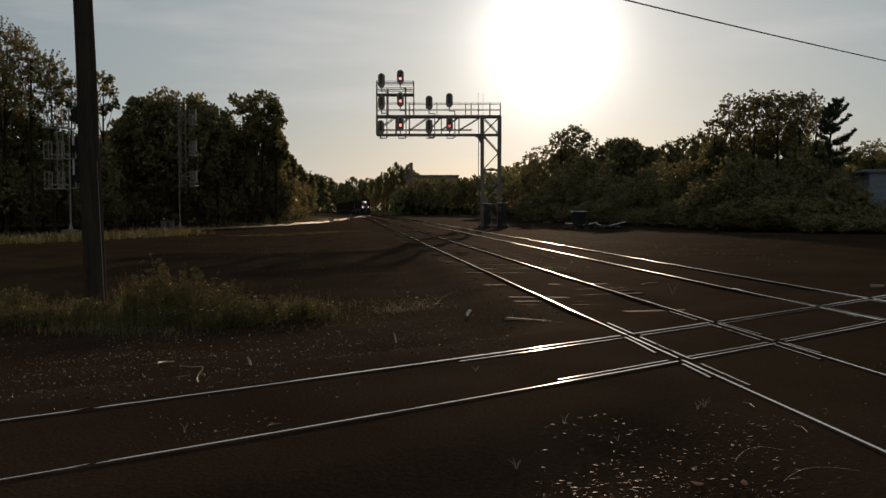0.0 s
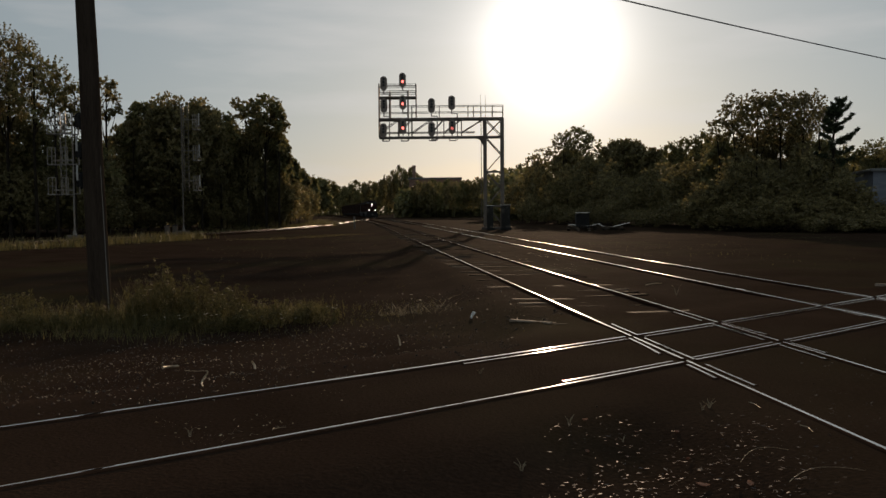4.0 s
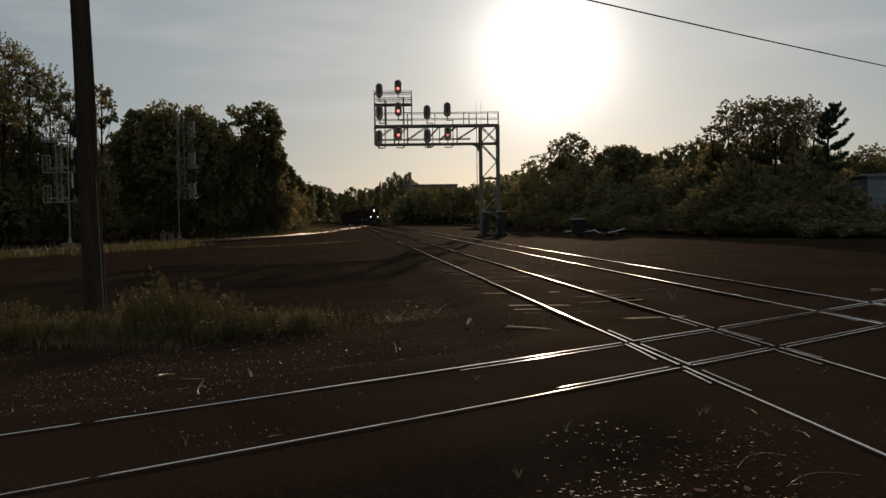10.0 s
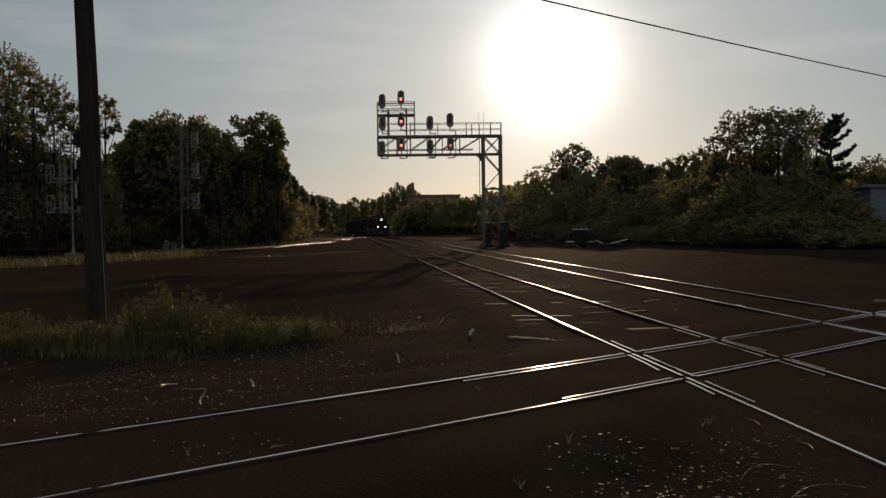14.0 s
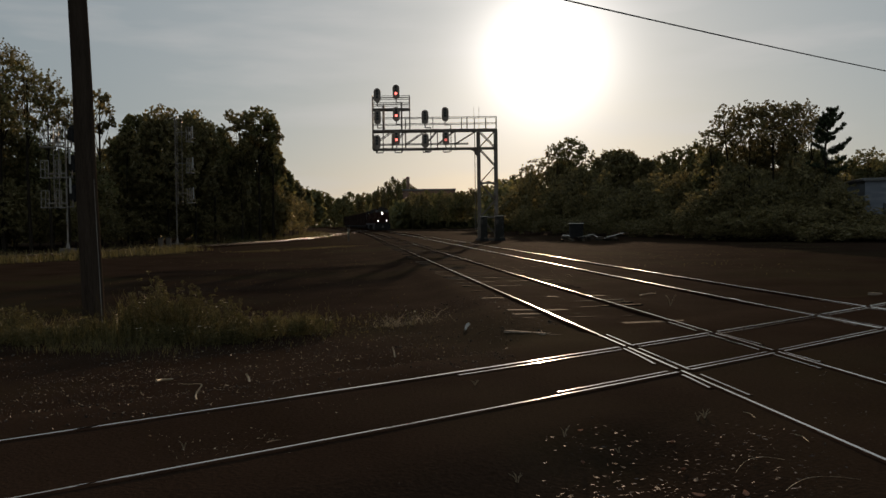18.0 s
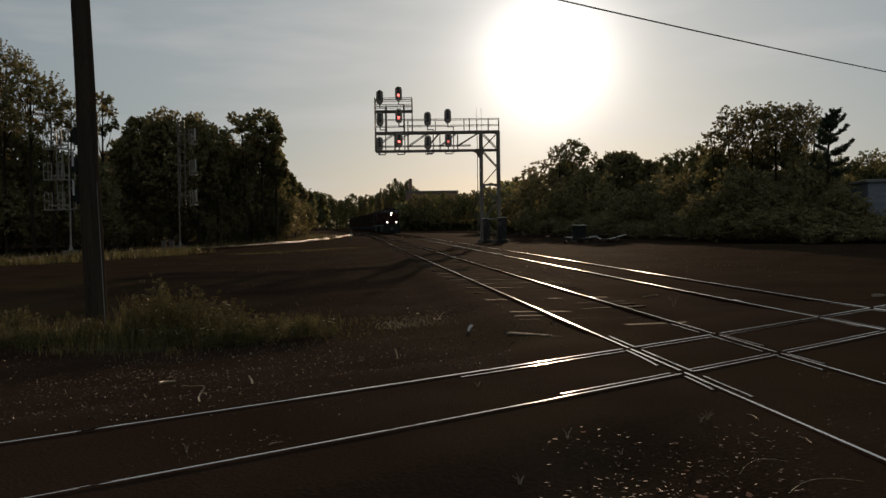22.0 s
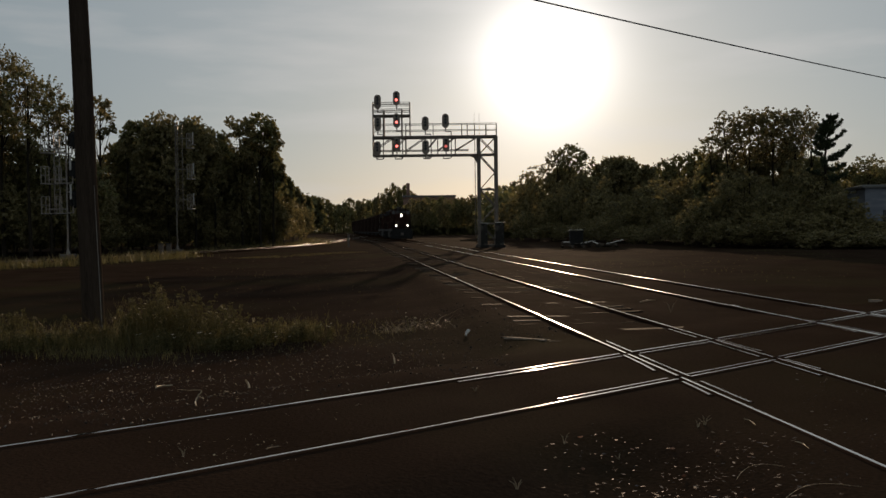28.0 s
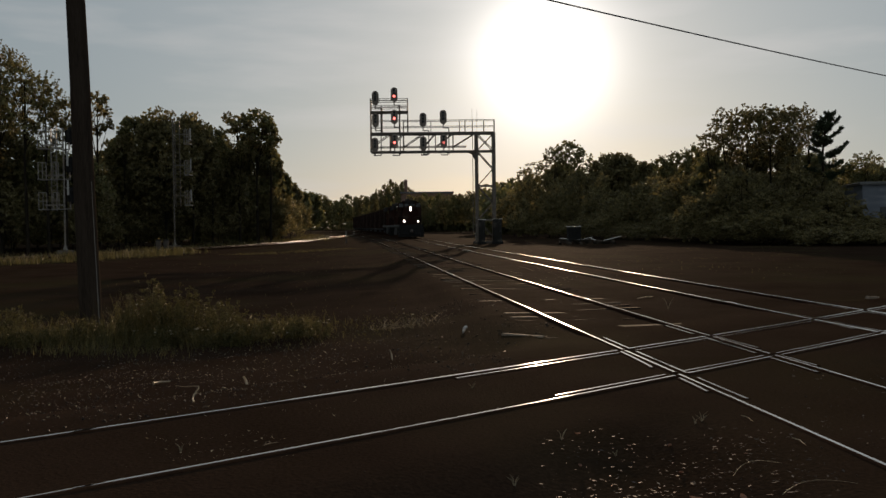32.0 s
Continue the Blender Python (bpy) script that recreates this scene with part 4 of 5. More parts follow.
for y in (-0.6, 0.56):
    part("gusset", Geo().prism([(-0.9, ZB - 0.75), (-0.9, ZB), (-1.65, ZB), (-1.2, ZB - 0.22)], y, y + 0.04), M_GANTRY, gan)
part("base", Geo().box((0, 0, 0.0), (2.2, 1.7, 0.5), None, 0.05), M_CONCRETE, gan, "concrete footing")
for y in (-0.62, 0.62):
    z = 0.6
    k = 0
    while z < ZB - 1.5:
        a, b = (-0.7, 0.7) if k % 2 else (0.7, -0.7)
        part("brace", Geo().beam((a, y, z), (b, y, z + 1.55), 0.09, 0.09), M_GANTRY, gan)
        if k % 2:
            part("brace", Geo().beam((-0.7, y, z), (0.7, y, z), 0.09, 0.14), M_GANTRY, gan)
        z += 1.55
        k += 1
for y in (-0.62, 0.62):
    part("brace", Geo().beam((-0.7, y, ZB + 0.1), (0.7, y, ZT - 0.1), 0.08, 0.08), M_GANTRY, gan)
    part("brace", Geo().beam((0.7, y + 0.05, ZB + 0.1), (-0.7, y + 0.05, ZT - 0.1), 0.08, 0.08), M_GANTRY, gan)
# ladder on the column
for y in (-0.2, 0.2):
    part("ladder_rail", Geo().rod((-1.12, y, 1.0), (-1.12, y, ZT + 1.1), 0.025, 0.025, 6), M_GANTRY, gan)
for i in range(30):
    part("rung", Geo().rod((-1.12, -0.2, 1.2 + 0.3 * i), (-1.12, 0.2, 1.2 + 0.3 * i), 0.016, 0.016, 5), M_GANTRY, gan)
for y in (-0.5, 0.5):
    # handrails of the long walkway
    for z in (ZT + 0.62, ZT + 1.18):
        part("handrail", Geo().rod((-7.4, y, z), (0.85, y, z), 0.028, 0.028, 6), M_GANTRY, gan)
    for x in (-7.4, -4.9, -2.3, -1.8, -0.1, 0.85):
        part("handrail_post", Geo().rod((x, y, ZT), (x, y, ZT + 1.2), 0.03, 0.03, 6), M_GANTRY, gan)
    # upper platform at the end
    for z in (ZT + 0.6, ZT + 1.2, ZT + 2.35, ZT + 2.55, ZT + 2.95, ZT + 3.15):
        part("handrail", Geo().rod((XL, y, z), (-7.0, y, z), 0.026, 0.026, 6), M_GANTRY, gan)
    for x, zt in ((XL, ZT + 3.2), (-9.35, ZT + 2.5), (-7.75, ZT + 2.5), (-7.0, ZT + 3.2)):
        part("platform_post", Geo().beam((x, y, ZT), (x, y, zt), 0.08, 0.08), M_GANTRY, gan)
    part("platform_beam", Geo().beam((XL, y, ZT + 1.95), (-6.95, y, ZT + 1.95), 0.1, 0.14), M_GANTRY, gan)
part("platform", Geo().box((-8.65, 0, ZT + 2.03), (3.3, 1.0, 0.04)), M_GANTRY, gan, "grated upper platform")
for x in (-1.15, -0.7):
    part("antenna", Geo().rod((x, 0.3, ZT), (x, 0.3, ZT + 2.2), 0.02, 0.012, 5), M_GANTRY, gan)
for x in (-9.75, -8.05, -5.5, -3.7):
    g = Geo()
    g.beam((x - 0.32, -0.5, ZB - 0.32), (x + 0.32, -0.5, ZB - 0.32), 0.3, 0.07).beam((x - 0.3, -0.5, ZB - 0.3), (x - 0.3, -0.5, ZB + 0.1), 0.06, 0.06).beam((x + 0.3, -0.5, ZB - 0.3), (x + 0.3, -0.5, ZB + 0.1), 0.06, 0.06)
    part("service_step", g, M_GANTRY, gan)
HEADS = ((-9.88, 13.22, None), (-9.88, 11.25, None), (-9.95, 9.02, None), (-8.18, 13.52, 2), (-8.18, 11.52, 2), (-8.18, 9.36, 2),
         (-5.6, 11.22, None), (-5.6, 9.1, None), (-3.78, 11.45, None), (-3.75, 9.3, 2))
for x, z in ((-9.4, 12.3), (-7.68, 12.6), (-5.1, 10.3), (-3.28, 10.5)):
    part("head_post", Geo().beam((x, -0.62, ZB - 0.3), (x, -0.62, z), 0.08, 0.08), M_GANTRY, gan)
for x, z, lit in HEADS:
    lab = "weathered colour-light signal on the gantry showing red, paint lightened for the haze veil" if lit is not None else "unlit weathered colour-light signal on the gantry, paint lightened for the haze veil"
    signal_head(gan, pose(x, -0.72, z), lit, lab, lamp=M_RED_DIM if x > -5 else None)


def signal_mast(x, y, turn, label, tall, floors, cages, plates, heads, post_x, metal=None):
    """A steel mast with tiers of service cages and a ladder. floors: the heights of the cage floors; cages: (from, to)
    sideways;
    plates: pale strips painted in for sunlit edges, (sideways, height of the middle, width, length); heads: (sideways,
    height)."""
    metal = metal or M_STEEL
    m = thing("signal_mast", pose(x, y, ground_height(x, y), 0, 0, turn), label, "signal mast", "signal masts by the curve")
    part("base", Geo().box((post_x, 0, 0.12), (0.8, 0.8, 0.4), None, 0.05), M_CONCRETE, m)
    part("mast", Geo().rod((post_x, 0, 0.3), (post_x, 0, tall), 0.06, 0.05, 12).rod((post_x, 0, 0.3), (post_x, 0, 0.7), 0.15, 0.06, 12), metal, m)
    part("pinnacle", Geo().rod((post_x, 0, tall), (post_x, 0, tall + 0.14), 0.08, 0.02, 10), metal, m)
    for dx in (-0.4, 0.0):
        part("ladder_rail", Geo().rod((dx, -0.1, floors[-1] - 0.1), (dx, -0.1, tall + 0.2), 0.034, 0.034, 6), metal, m)
    for i in range(int((tall - floors[-1]) / 0.32)):
        part("rung", Geo().rod((-0.4, -0.1, floors[-1] + 0.32 * i), (0.0, -0.1, floors[-1] + 0.32 * i), 0.016, 0.016, 5), metal, m)
    for z0 in floors:
        for x0, x1 in cages:
            cage = part("cage", Geo().box(((x0 + x1) / 2, -0.35, z0), (x1 - x0 + 0.08, 0.7, 0.07), None, 0.01), M_STEEL, m)
            for k in (0, 0.55, 1):
                part("cage_post", Geo().beam((x0 + (x1 - x0) * k, -0.66, z0), (x0 + (x1 - x0) * k, -0.66, z0 + 1.12), 0.045, 0.045), M_STEEL, cage)
            for pz in (0.55, 1.12):
                part("cage_rail", Geo().rod((x0, -0.66, z0 + pz), (x1, -0.66, z0 + pz), 0.026, 0.026, 5), M_STEEL, cage)
        part("arm", Geo().beam((cages[0][0], 0, z0 + 0.3), (max(cages[-1][1], post_x), 0, z0 + 0.3), 0.08, 0.1), M_STEEL, m)
    # added pale strips imitate the sunlit edges of heads and cage posts
    for sx, z, w, h in plates:
        part("lit_edge_strip", Geo().box((sx, -0.4, z), (w, 0.03, h), None, 0.005), M_LIT_EDGE, m, "pale strip painted in for a sunlit edge")
        part("plate_arm", Geo().beam((post_x, -0.05, z), (sx, -0.36, z), 0.05, 0.05), M_STEEL, m)
    for sx, z in heads:
        signal_head(m, pose(sx, 0.4, z, 0, 0, 165), None, "black colour-light signal seen from behind", 0.6, 1.2, M_BLACK)
    return m


signal_mast(-25.5, 60.6, -10, "tall galvanised signal mast with three tiers of cages", 8.4, (7.1, 5.05, 3.05), ((-1.0, -0.42), (0.08, 0.48)), ((0.98, 6.43, 0.14, 1.0), (0.98, 4.48, 0.14, 1.0)), ((0.68, 8.0), (0.68, 6.0), (0.68, 4.0)), 0.44)
# pole and ladder take darker steel to paint in the shade they stand in
signal_mast(-20.5, 72.0, -8, "tall galvanised signal mast with shade painted into its pole, against dark trees", 10.3, (8.35, 5.9, 3.52), ((0.62, 0.98),), ((1.02, 9.15, 0.1, 0.9), (1.02, 6.7, 0.1, 0.9), (1.02, 4.3, 0.1, 0.9)), (), -0.6, M_GANTRY)
for i, x in enumerate((-20.35, -19.85)):
    p = thing("cable_pedestal", pose(x, 65.5 + 0.2 * i, ground_height(x, 65.5)), "short grey metal cable pedestal in grass", "pedestal", "pedestals by the curve")
    part("body", Geo().box((0, 0, 0.42), (0.34, 0.3, 0.84), None, 0.03), M_CONCRETE, p)
    part("cap", Geo().box((0, 0, 0.87), (0.4, 0.36, 0.07), None, 0.02), M_CABINET, p)
for x, y, w, h in ((3.85, 79.0, 0.55, 2.25), (5.25, 79.4, 0.75, 2.3)):
    c = thing("relay_cabinet", pose(x, y, -0.05), "weathered aluminium relay cabinet at the gantry foot", "cabinet", "relay cabinets")
    part("plinth", Geo().box((0, 0, 0.1), (w + 0.2, 0.9, 0.3), None, 0.03), M_BLACK, c)
    part("body", Geo().box((0, 0, 0.25 + (h - 0.35) / 2), (w, 0.7, h - 0.35), None, 0.03), M_CABINET, c)
    part("roof", Geo().box((0, 0, h - 0.08), (w + 0.14, 0.86, 0.035), None, 0.02), M_SHEET, c, "bright metal cap")
    part("door", Geo().box((0, -0.365, 0.25 + (h - 0.35) / 2), (w - 0.12, 0.03, h - 0.5), None, 0.005), M_CABINET, c)
    part("handle", Geo().rod((w * 0.3, -0.4, 1.1), (w * 0.3, -0.4, 1.3), 0.018, 0.018, 6), M_DARKSTEEL, c)
p = thing("marker_post", pose(-9.0, 88.0, -0.05), "low grey marker post beside the tracks", "post")
part("shaft", Geo().rod((0, 0, 0), (0, 0, 1.1), 0.07, 0.06, 10), M_DARKSTEEL, p)
part("head", Geo().box((0, 0, 1.1), (0.22, 0.05, 0.3), None, 0.01), M_DARKSTEEL, p)

# a pile of old timber with loose steel sheets, and a low box, beyond the far track
pile = thing("timber_pile", pose(12.4, 75.0, -0.05), "low pile of old ties beyond the far track", "timber pile")
for i in range(7):
    part("tie", TIE, None, pile, at=pose(-2.2 + 0.75 * i, 0.2 * (i % 2), 0.18, 0, 0, 82 + 5 * (i % 3)))
for i in range(5):
    part("tie", TIE, None, pile, at=pose(-1.9 + 0.95 * i, 0.1, 0.36, 0, 0, 95 - 6 * (i % 2)))
for x, z, w, ln3, tilt, yaw in ((-2.0, 0.42, 0.6, 0.7, 3, 0), (-0.2, 0.42, 0.9, 0.9, -9, 20), (0.5, 0.36, 0.5, 0.5, 22, -20), (2.0, 0.4, 1.45, 0.8, -13, 8)):
    solid("steel_sheet", Geo().box((0, 0, 0), (w, ln3, 0.05), None, 0.01), M_SHEET, "loose bare steel sheet on the timber pile", "metal sheet", "steel sheets", at=pose(12.4 + x, 74.6, z, -6, tilt, yaw))
hut = thing("equipment_box", pose(12.7, 84.0, -0.05), "low dark equipment box with a bright metal lid", "equipment box")
part("body", Geo().box((0, 0, 0.7), (1.2, 0.9, 1.4), None, 0.03), M_BLACK, hut)
part("lid", Geo().box((0, 0, 1.47), (1.3, 1.05, 0.05), None, 0.02), M_SHEET, hut, "bright metal lid")


# ---- trees ----
RX = {}
TOP = {}


def limb(g, a, b, r, sag, n=5):
    """A tapering limb that bows a little on its way."""
    k = a.lerp(b, 0.5) + sag
    g.tube([tuple(a), tuple(k), tuple(b)], r, n, 0, 0.3)


def crown_tree(height, rx, base, seed, lobes=18, twigs=40, per=13, leaf=0.1, twig_r=0.18, core=20, spray=0.0, leaf_mat=None, flat=0.8, wood_r=None, spread=0.42):
    """Trunk, limbs and a crown of leafy lobes; each lobe carries tufts of leaves on its outside. Stands on the origin.
    spray: length by which the tufts are drawn out along their twigs; core: dense inner tufts for each lobe."""
    rng = np.random.default_rng(seed)
    cz, rz = (height + base) / 2, (height - base) / 2
    g = Geo()
    r0 = wood_r or height * 0.013
    fork = Vector((rng.normal(0, 0.1), rng.normal(0, 0.1), base * 0.75 + 0.4))
    top = Vector((rng.normal(0, 0.25), rng.normal(0, 0.25), cz + rz * 0.45))
    g.tube([(0, 0, -0.15), (0, 0, 0.2), tuple(fork * 0.55), tuple(fork), tuple(fork.lerp(top, 0.5)), tuple(top)], r0, 9, 0, 0.22)
    cs, rs, ks, kr = [], [], [], []
    for i in range(lobes):
        # even directions round the crown, the lowest left out
        w = 1.0 - 1.8 * (i + 0.5) / lobes
        a = 2.39996 * i + rng.uniform(-0.5, 0.5)
        h = math.sqrt(max(0.0, 1 - w * w))
        out = 0.6 + 0.16 * rng.random()
        lc = Vector((math.cos(a) * h * rx * out, math.sin(a) * h * rx * out, cz + w * rz * out))
        lr = min(rx, rz * 1.3) * spread * rng.uniform(0.72, 1.15)
        t = rng.uniform(0.05, 1.0)
        limb(g, fork.lerp(top, t), lc, r0 * 0.26 * (1 - 0.4 * t), Vector((0, 0, -0.25)))
        for j in range(twigs):
            d3 = Vector(rng.normal(0, 1, 3)).normalized()
            if d3.dot((lc - Vector((0, 0, cz))).normalized()) < -0.55:
                continue
            p = lc + Vector((d3.x * lr, d3.y * lr, d3.z * lr * 0.85)) * rng.uniform(0.62 if core else 0.4, 1.04)
            if j % (6 if core else 14) == 0:
                limb(g, lc, p, r0 * 0.1, Vector((0, 0, -0.05)), 4)
            cs.append(tuple(p))
            rs.append(twig_r * rng.uniform(0.65, 1.25))
            if spray:
                q = (d3 + Vector((0, 0, 0.7))).normalized() * spray
                for k in (0.5, 1.0):
                    cs.append(tuple(p + q * k))
                    rs.append(twig_r * (0.85 - 0.4 * k))
        for j in range(core):
            d3 = Vector(rng.normal(0, 1, 3)).normalized() * lr * rng.uniform(0.1, 0.75)
            ks.append(tuple(lc + d3))
            kr.append(twig_r * 1.8)
    v, f = leaf_cloud(np.array(cs), np.array(rs), per, leaf, rng, flat)
    if ks:
        v2, f2 = leaf_cloud(np.array(ks), np.array(kr), 9, leaf * 1.7, rng, 0.8)
        v, f = np.concatenate([v, v2]), np.concatenate([f, f2 + len(v)])
    v[:, 2] = np.maximum(v[:, 2], 0.02)
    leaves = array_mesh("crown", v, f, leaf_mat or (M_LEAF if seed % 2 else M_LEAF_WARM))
    TOP[leaves.name] = float(np.quantile(v[:, 2], 0.997))
    RX[leaves.name] = float(np.quantile(np.hypot(v[:, 0], v[:, 1]), 0.985))
    return g.mesh("trunk", M_BARK, True), leaves


def plant(name, meshes, x, y, turn, scale, label, category="tree", group=""):
    t = thing(name, pose(x, y, ground_height(x, y) - 0.05 if abs(x) < 100 and y < 160 else -0.05, 0, 0, turn), label, category, group)
    t.scale = scale
    part("trunk", meshes[0], None, t)
    part("crown", meshes[1], None, t)
    return t


# how the crowns differ: tufts over a lobe's surface, leaves to a tuft, dense inner tufts, drawn-out sprays, leaf shape, size of the lobes, depth of the crown over its half width, size of tufts
T_SPECK = (0.9, 9, 0, 0.0, 0.85, 0.5, 2.2, 0.68)
T_SPRAY = (0.55, 9, 4, 0.5, 0.5, 0.38, 2.8, 0.9)
T_CLUMP = (1.2, 11, 5, 0.0, 0.8, 0.34, 3.0, 0.9)
T_DENSE = (1.15, 9, 18, 0.0, 0.8, 0.48, 3.4, 1.3)
T_FAR = [crown_tree(13, 5.2, 1.5, s, 16, 22, 8, 0.25, 0.45, 6) for s in (10, 11)]
# even seeds give thickets the warmer leaves, tinted for the haze veil
T_HEDGE = [crown_tree(7.0, 3.6, 0.2, s, 16, 34, 8, 0.115, 0.24, 10, wood_r=0.09) for s in (12, 18)]
T_BUSH = [crown_tree(4.5, 3.0, 0.2, s, 15, 34, 8, 0.09, 0.2, 8, wood_r=0.06) for s in (14, 20)]
T_SCRUB = [crown_tree(3.0, 2.6, 0.1, 16, 12, 34, 9, 0.08, 0.18, 8, wood_r=0.05)]
trng = random.Random(5)


def near(kind, bearing, y, top, half, label, group, name="tree"):
    """A tree at a bearing (sideways over forward), y forward; its top rises by the slope top over the eye and its crown is half wide on each side, in bearing.
    kind: ready meshes, or the manner in which a crown of its own grows."""
    tall, rx = 1.65 + top * y, half * y
    if isinstance(kind, tuple):
        thick, per, core, spray, flat, spread, deep, fine = kind
        leaf, tuft = (0.02 + 0.00105 * y) * fine ** 0.6, (0.04 + 0.0019 * y) * fine
        depth = min(deep * rx, tall - 0.5)
        lobes = int((10 if rx < 2 else 14 if rx < 3.5 else 18) * max(1.0, depth / rx / 2.2))
        seed = int(abs(bearing) * 10000 + y)
        meshes = crown_tree(tall, rx, tall - depth, seed, lobes, int(thick * (min(rx, depth * 0.65) * spread / tuft) ** 2), per, leaf, tuft, core, spray * y / 75, None, flat, None, spread)
        k = rx / RX[meshes[1].name]
        return plant(name, meshes, bearing * y, y, trng.uniform(0, 360), (k, k, tall / TOP[meshes[1].name]), label, "tree", group)
    meshes = kind[int(abs(bearing) * 1000) % len(kind)]
    w = rx / RX[meshes[1].name]
    return plant(name, meshes, bearing * y, y, trng.uniform(0, 360), (w, w, tall / TOP[meshes[1].name]), label, "bush" if name == "bush" else "tree", group)


LEFT, RIGHT, FAR = "trees behind the curved track", "trees beyond the far track", "far treeline"
LL = "dark green broad-leaved tree against the evening sky"
LS = "loose-leaved green tree with sky showing through its crown"
LC = "green tree with a lumpy open crown"


def grove(group, rows):
    """Trees of one stand: rows of bearing, forward, slope of the top, half width, manner of growth and label."""
    for b, y, top, half, kind, lab in rows:
        near(kind, b, y, top, half, lab, group)


# left wood: the loose trees at its end with denser ones behind, then the lumpy round crowns towards the curve
grove(LEFT, ((-0.525, 66, 0.226, 0.055, T_SPRAY, LS), (-0.485, 66, 0.208, 0.044, T_SPRAY, LS), (-0.455, 65, 0.19, 0.036, T_SPRAY, LS), (-0.432, 66, 0.167, 0.03, T_SPRAY, LS), (-0.412, 67, 0.154, 0.025, T_SPRAY, LS)))
grove(LEFT, ((-0.55, 70, 0.15, 0.07, T_DENSE, LL), (-0.49, 70, 0.122, 0.055, T_DENSE, LL), (-0.445, 71, 0.1, 0.045, T_DENSE, LL), (-0.405, 73, 0.09, 0.04, T_DENSE, LL)))
grove(LEFT, ((-0.377, 82, 0.152, 0.0215, T_CLUMP, LC), (-0.355, 88, 0.098, 0.035, T_DENSE, LL), (-0.332, 87, 0.124, 0.028, T_DENSE, LL), (-0.303, 86, 0.131, 0.042, T_DENSE, LL),
             (-0.272, 88, 0.126, 0.032, T_DENSE, LL), (-0.25, 91, 0.114, 0.022, T_CLUMP, LC), (-0.245, 95, 0.1, 0.03, T_DENSE, LL), (-0.347, 85, 0.108, 0.01, T_SPRAY, LS)))
grove(LEFT, ((-0.22, 94, 0.127, 0.026, T_CLUMP, LC), (-0.2, 95, 0.132, 0.025, T_CLUMP, LC), (-0.186, 96, 0.118, 0.014, T_CLUMP, LC), (-0.205, 99, 0.094, 0.036, T_DENSE, LL), (-0.184, 100, 0.088, 0.014, T_DENSE, LL),
             (-0.174, 108, 0.062, 0.013, T_DENSE, LL), (-0.164, 118, 0.05, 0.014, T_DENSE, LL), (-0.154, 135, 0.043, 0.014, T_DENSE, LL), (-0.142, 160, 0.038, 0.014, T_DENSE, LL)))
for i in range(17):
    b = -0.6 + 0.0258 * i
    y = 76 + 24 * (i / 16) ** 1.5 + trng.uniform(-1, 1)
    near(T_HEDGE, b, y, trng.uniform(0.06, 0.095) - (0.03 if i > 14 else 0), 3.6 / y, "dense green thicket below the trees", LEFT, "bush")
for i in range(15):
    b = -0.56 + 0.0258 * i
    y = 71 + 25 * (i / 14) ** 1.6 + trng.uniform(-1, 1) + (3 if i > 3 else 0)
    near(T_BUSH, b, y, trng.uniform(0.01, 0.035), 2.8 / y, "dense green bush at the edge of the wood", LEFT, "bush")
for b, y, top in ((-0.19, 98, 0.045), (-0.178, 104, 0.04), (-0.168, 112, 0.034), (-0.158, 124, 0.03), (-0.57, 68, 0.05), (-0.52, 67, 0.06), (-0.475, 67, 0.055), (-0.43, 69, 0.05), (-0.395, 74, 0.06)):
    near(T_HEDGE, b, y, top, 0.042 if b < -0.3 else 0.02, "dense green thicket below the trees", LEFT, "bush")
# far treeline
for i in range(24):
    b = -0.185 + 0.011 * i + trng.uniform(-0.003, 0.003)
    near(T_FAR, b, 540 - 3.5 * i + trng.uniform(-25, 25), 0.033 + 0.003 * math.sin(i * 1.7), 0.0105 + trng.uniform(0, 0.004), "far dark tree at the end of the line", FAR)
for b, top in ((-0.075, 0.036), (-0.066, 0.041), (-0.058, 0.046), (-0.049, 0.0515), (-0.041, 0.049), (-0.034, 0.043), (-0.027, 0.04)):
    near(T_FAR, b, 345 + 300 * abs(b + 0.05), top, 0.0095, "far dark tree beside a brick chimney", FAR)
for i in range(13):
    b = -0.03 + 0.0095 * i
    near(T_FAR, b, 262 - 4 * i + trng.uniform(-8, 8), 0.0335 + 0.0014 * max(0, i - 6) + trng.uniform(-0.003, 0.003), 0.012, "far dark tree beyond the yard", FAR)
# right wood: the far end beyond the gantry, the round crowns, the open tree with its dense neighbours, and the end by the shed
grove(RIGHT, ((0.071, 205, 0.048, 0.013, T_FAR, LL), (0.083, 195, 0.052, 0.012, T_FAR, LL), (0.096, 170, 0.064, 0.011, T_SPECK, LS), (0.11, 152, 0.071, 0.013, T_SPECK, LS), (0.1, 160, 0.05, 0.02, T_DENSE, LL),
              (0.13, 144, 0.086, 0.014, T_SPECK, LS), (0.146, 141, 0.094, 0.019, T_SPECK, LS), (0.16, 139, 0.085, 0.014, T_SPECK, LS), (0.136, 150, 0.068, 0.018, T_DENSE, LL), (0.155, 152, 0.058, 0.02, T_DENSE, LL)))
